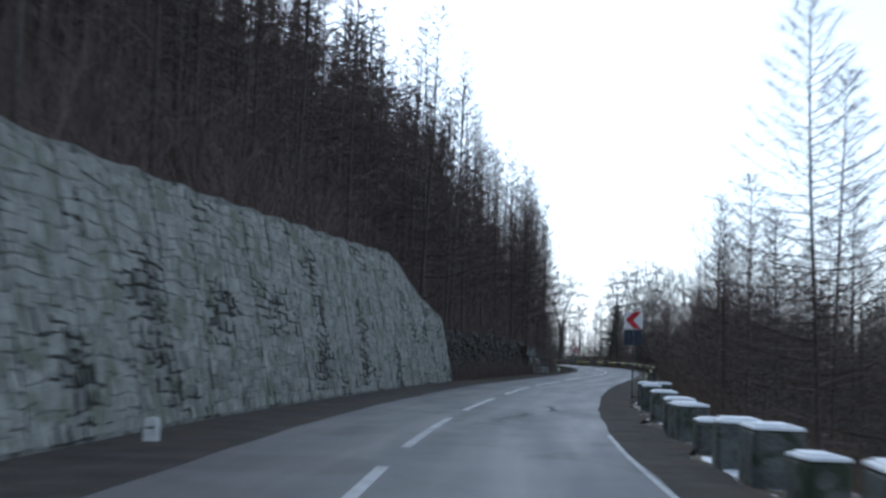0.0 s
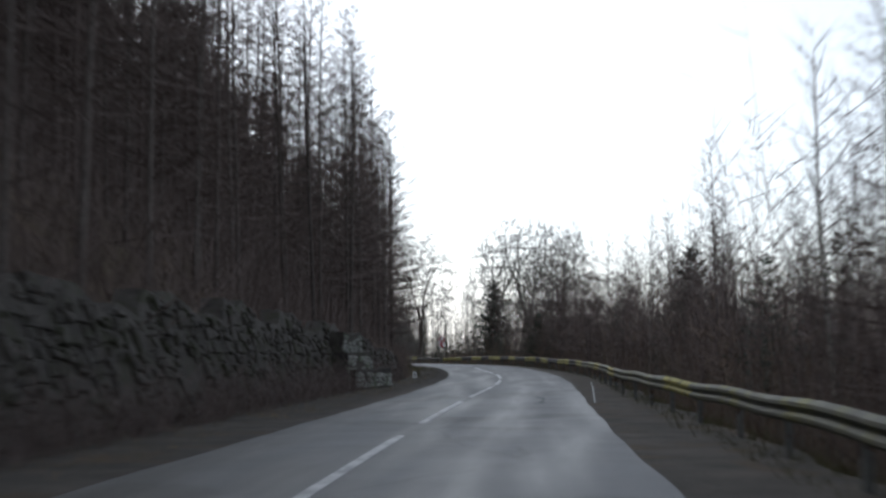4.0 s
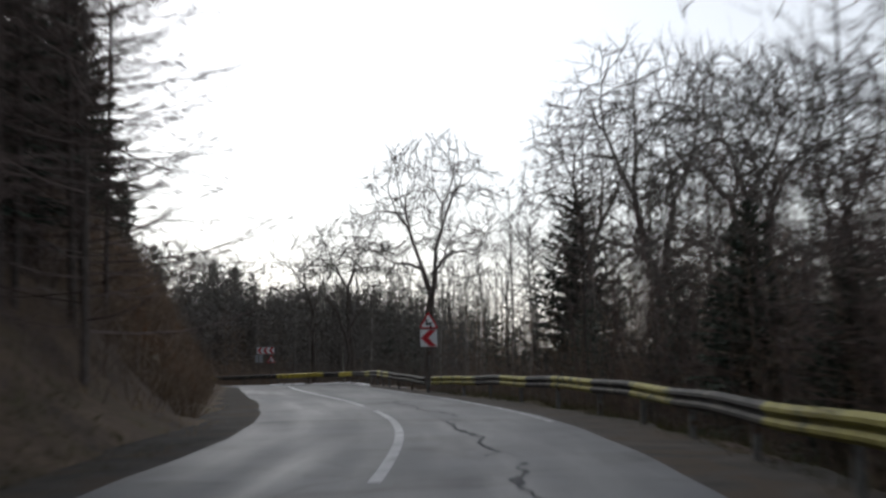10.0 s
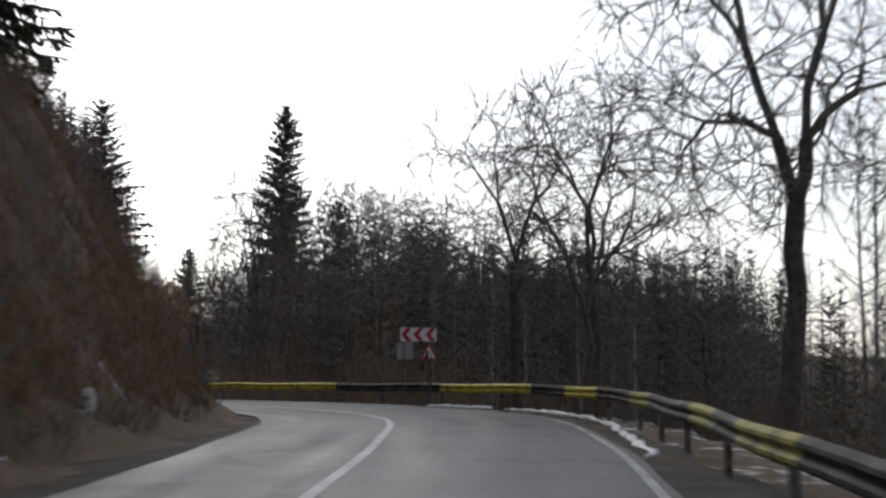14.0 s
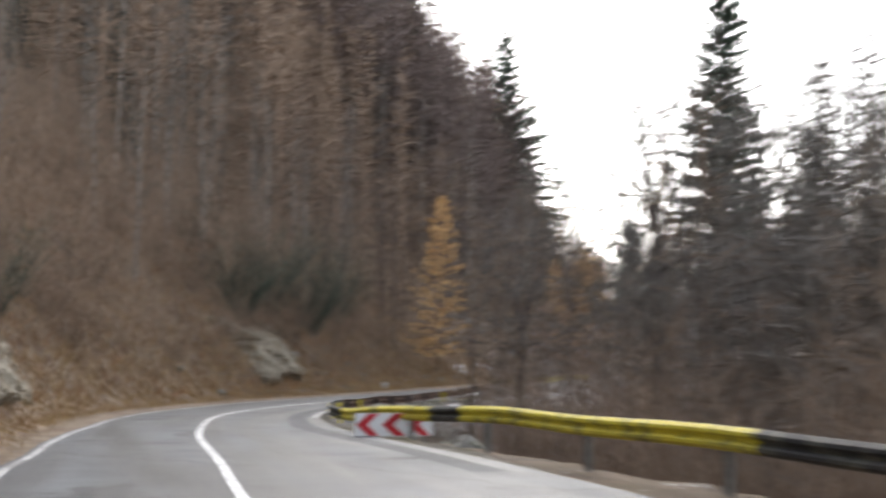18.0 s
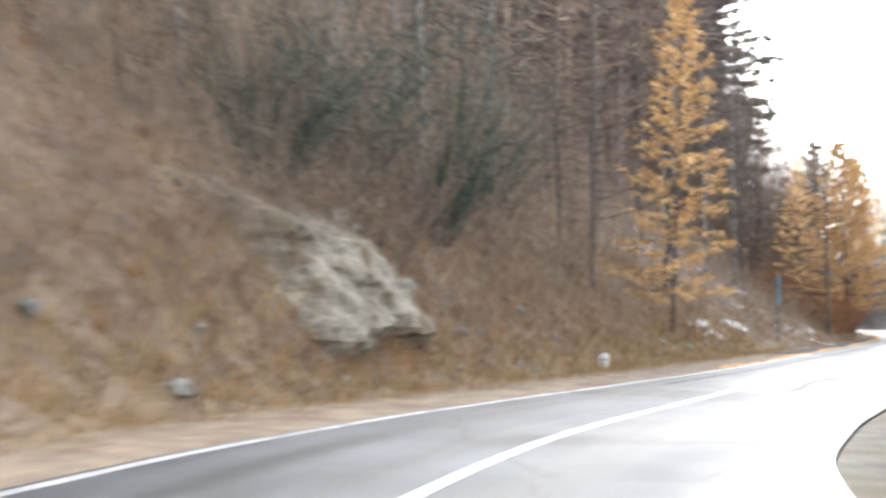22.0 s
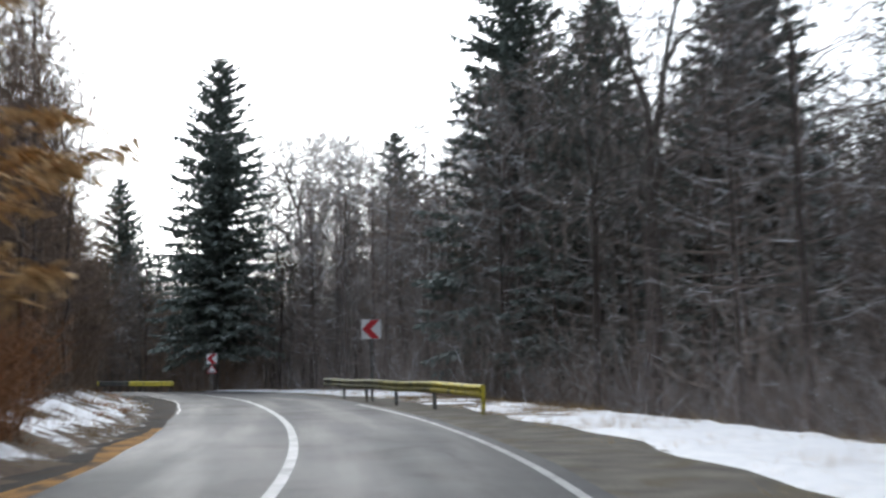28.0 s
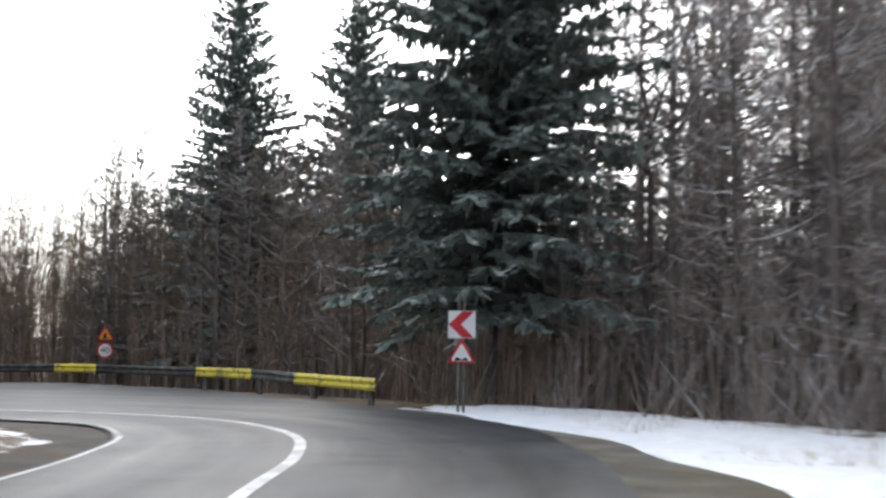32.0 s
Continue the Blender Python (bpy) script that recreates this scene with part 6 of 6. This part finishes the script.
def fallen_log(x, y, length, turn, r):
    z0 = lie(x, y)
    a = Vector((math.cos(radians(turn)), math.sin(radians(turn)), 0)) * length / 2
    root = thing("fallen_log", "grey weathered fallen trunk lying on the slope", "log", "fallen logs", pose(x, y, z0))
    ends = [Vector((x, y, 0)) - a, Vector((x, y, 0)) + a]
    pts = [p.lerp(q, 0) for p, q in ((ends[0], ends[0]), (ends[1], ends[1]))]
    zs = [lie(p.x, p.y) - z0 + r * .6 for p in pts]
    line = [Vector((-a.x, -a.y, zs[0])), Vector((0, 0, max(r * .8, (zs[0] + zs[1]) / 2))), Vector((a.x, a.y, zs[1]))]
    sh = Shape()
    sh.tube(line, [r, r * .85, r * .6], 7)
    part("trunk", sh, PALE_BARK, root)
    stub = Shape()
    stub.tube([line[1], line[1] + Vector((.2, .1, .5))], [r * .3, r * .15], 5)
    part("branch_stub", stub, PALE_BARK, root)
    return root


for s, o, L, turn, r in ((331, -13.5, 5.5, 20, .13), (332.5, -12.2, 4.5, 35, .10), (327, -15, 5, 5, .12), (339, -11.5, 4, 50, .10), (322, -12.5, 4.5, 15, .11)):
    p = st(s, o)
    fallen_log(p.x, p.y, L, turn, r)


def snow_patches(label, s0, s1, near, wide, bias, seed, depth=.07):
    """Old snow lying on the ground in ragged patches between offsets of one side; a higher bias leaves fewer gaps."""
    ss, us = np.arange(s0, s1, .3), np.linspace(0, 1, max(6, int(abs(wide) / .3)))
    spots = [(q, st(q, near(q) + wide * u), u) for q in ss for u in us]
    zs = ground_top([p.x for _, p, _ in spots], [p.y for _, p, _ in spots])
    sh = Shape()
    for (q, p, u), z in zip(spots, zs):
        v = Vector((p.x, p.y, seed))
        lump = noise.noise(v * .5) * .55 + noise.noise(v * 1.4) * .4 + noise.noise(v * 3.4) * .25
        rim = min(1, u * 5, (1 - u) * 4, (q - s0) / 1.5, (s1 - q) / 1.5)
        z = max(z, np.interp(q, STS, CZ) - .04) if u < .15 else z
        sh.v.append((p.x, p.y, z + max(-.12, min(depth, (lump + bias) * .14)) * (1 if rim > .4 else 0) - .1 * (1 - rim) + .03 * noise.noise(v * 4.3) + .02 * noise.noise(v * 9)))
    n = len(us)
    sh.f = [(i * n + j, i * n + j + 1, (i + 1) * n + j + 1, (i + 1) * n + j) for i in range(len(ss) - 1) for j in range(n - 1)]
    return tagged(part("snow_patch", sh, SNOW, smooth=True), label, "snow", kind="stuff")


verge_snow = lambda s: verge_out(s) - .1
bank_foot = lambda s: -float(np.interp(s, LEFT[:, 0], LEFT[:, 1])) + .1
snow_patches("old trampled snow along the gravel verge", 398, 424, verge_snow, 4.5, .38, 1)
snow_patches("thin old snow under the trees behind the rail", 424, 446, lambda s: 4.6, 4.0, -.05, 2)
snow_patches("old trampled snow at the edge of the wood", 444, 466, verge_snow, 6.0, .36, 3)
snow_patches("thin melting snow behind the guard rail", 352, 398, lambda s: rail_off(s) + .1, 3.2, -.14, 4)
snow_patches("thin snow mottling the brown bank", 406, 466, bank_foot, -3.2, -.02, 5, .04)
snow_patches("melting snow flecks below the bank", 262, 282, bank_foot, -1.4, -.38, 6, .03)
snow_patches("melting snow flecks in the dry grass", 370, 386, bank_foot, -2.6, -.2, 7, .04)
snow_patches("melting snow flecks below the guard rail", 206, 242, lambda s: rail_off(s) + .1, 2.2, -.34, 8, .03)
snow_patches("snow between the parapet blocks", 66, 108, lambda s: 4.2, 1.6, -.12, 9, .04)
far_woods(14, 308, 322, 16, 48, 170, 12, 16, GREY_TWIG, "bare woods behind the bend signs")
undergrowth(36, 230, 300, -4.2, -9.5, 6000, .2, .7, DULL, "dull dry tufts on the steep bank", "dry_grass", .012)
undergrowth(37, 230, 300, -4.2, -9.5, 4000, .4, 1.3, RED_TWIG, "brown leafless stems on the steep bank", "undergrowth", .007)

# old snow left by the plough along the gravel
rng = random.Random(91)
for a, b in ((268, 279), (279.5, 288), (288.6, 293.5)):
    sh, pts, radii = Shape(), [], []
    for s in np.arange(a, b, .35):
        pts.append(st(s, rail_off(s) - .55 + rng.uniform(-.12, .12), .0))
        radii.append(rng.uniform(.025, .09))
    radii[0] = radii[-1] = .02
    sh.tube(pts, radii, 6)
    tagged(part("snow_ridge", sh, SNOW), "narrow ridge of dirty old snow beside the rail", "snow", "ridges of old snow")
undergrowth(38, 292, 374, -2.9, -5.6, 9000, .06, .2, LEAF, "dead leaves and stalks on the verge", "leaf_scatter", .016, gap=2.9, stems=3, lean=1.1)
undergrowth(39, 438, 460, -6.2, -10, 900, .8, 3.0, RED_TWIG, "brown leafless brush inside the bend", "undergrowth", .007, gap=4.6)
undergrowth(40, 298, 376, -3.7, -10, 13000, .15, .5, STRAW, "dense tan grass on the slope above the verge", "dry_grass", .011, gap=3.6)
undergrowth(41, 298, 400, -3.8, -10, 8000, .15, .5, LEAF, "brown dead stalks on the slope above the verge", "dead_bracken", .011, gap=3.7, clump=.4)
undergrowth(42, 140, 262, 7.5, 20, 2300, 2.5, 7, RED_TWIG, "dense brown saplings and brush behind the rail", "thicket", .013, gap=7, lean=.12, sprigs=8, stems=2)

undergrowth(43, 424, 457, -6.2, -15, 1500, 4, 9, RED_TWIG, "dense reddish-brown sapling thicket on the bank", "thicket", .014, gap=5.6, lean=.1, sprigs=10, stems=2)
undergrowth(44, 465, 476, 12, 32, 1500, 4, 8.5, RED_TWIG, "brown leafless thicket behind the rail of the bend", "thicket", .015, gap=9, lean=.1, sprigs=9, stems=2)
undergrowth(45, 412, 460, -4.3, -9, 5000, .06, .3, LEAF, "dead leaves and stalks poking through the snow", "leaf_scatter", .016, gap=4.2, stems=4, lean=.9, clump=.5)

undergrowth(46, 128, 222, -3.2, -6.2, 9000, .06, .28, GRASS, "dull green grass on the verge below the bank", "grass", .011, gap=3.1)
undergrowth(47, 236, 330, 9, 34, 700, 5, 9, GREY_TWIG, "dense stand of bare saplings below the bend", "thicket", .013, gap=8, lean=.09, sprigs=7, stems=2)
undergrowth(61, 334, 378, -9, -30, 2300, 3, 8, RED_TWIG, "tangle of pale brown saplings on the hillside", "thicket", .012, gap=8, lean=.16, sprigs=9, stems=2)
undergrowth(62, 326, 366, -6.5, -20, 1500, 1.5, 3.5, RED_TWIG, "reddish-brown brush on the hillside", "undergrowth", .010, gap=6, lean=.3, sprigs=9, stems=3)
undergrowth(60, 296, 334, 8, 22, 1500, 3, 7, RED_TWIG, "dense brown thicket below the bend", "thicket", .012, gap=7, lean=.14, sprigs=9, stems=2)
undergrowth(48, 112, 240, 7.6, 22, 2600, 7, 11.5, TWIG, "dense dark saplings below the guard rail", "thicket", .02, gap=6.8, lean=.1, sprigs=14, stems=2)

undergrowth(49, 50, 128, -2.85, -4.9, 7000, .05, .2, GRASS, "dull grass and weeds at the foot of the wall", "grass", .010, gap=2.8, clump=.35)
undergrowth(50, 110, 250, 4.6, 8.0, 7000, .1, .5, GRASS, "dull rough grass under the guard rail", "grass", .011, gap=4.3)

undergrowth(51, 438, 463, -5.6, -10.5, 1300, 2.5, 7, RED_TWIG, "dense brown brush inside the bend", "thicket", .013, gap=5.0, lean=.14, sprigs=12, stems=3)

undergrowth(52, 56, 132, 3.45, 5.4, 9000, .04, .14, TWIG, "dark dead leaves and stalks on the verge", "leaf_scatter", .013, gap=3.4, stems=3, lean=1.2)

undergrowth(53, 470, 492, 22, 44, 1700, 8, 13, RED_TWIG, "brown leafless wood beyond the end of the bend", "thicket", .016, gap=9, lean=.09, sprigs=10, stems=2)
undergrowth(63, 396, 415, -4.6, -9, 1500, .6, 2.4, LEAF, "rust-brown brush under the golden larches", "undergrowth", .014, gap=4.3, sprigs=8, stems=4)
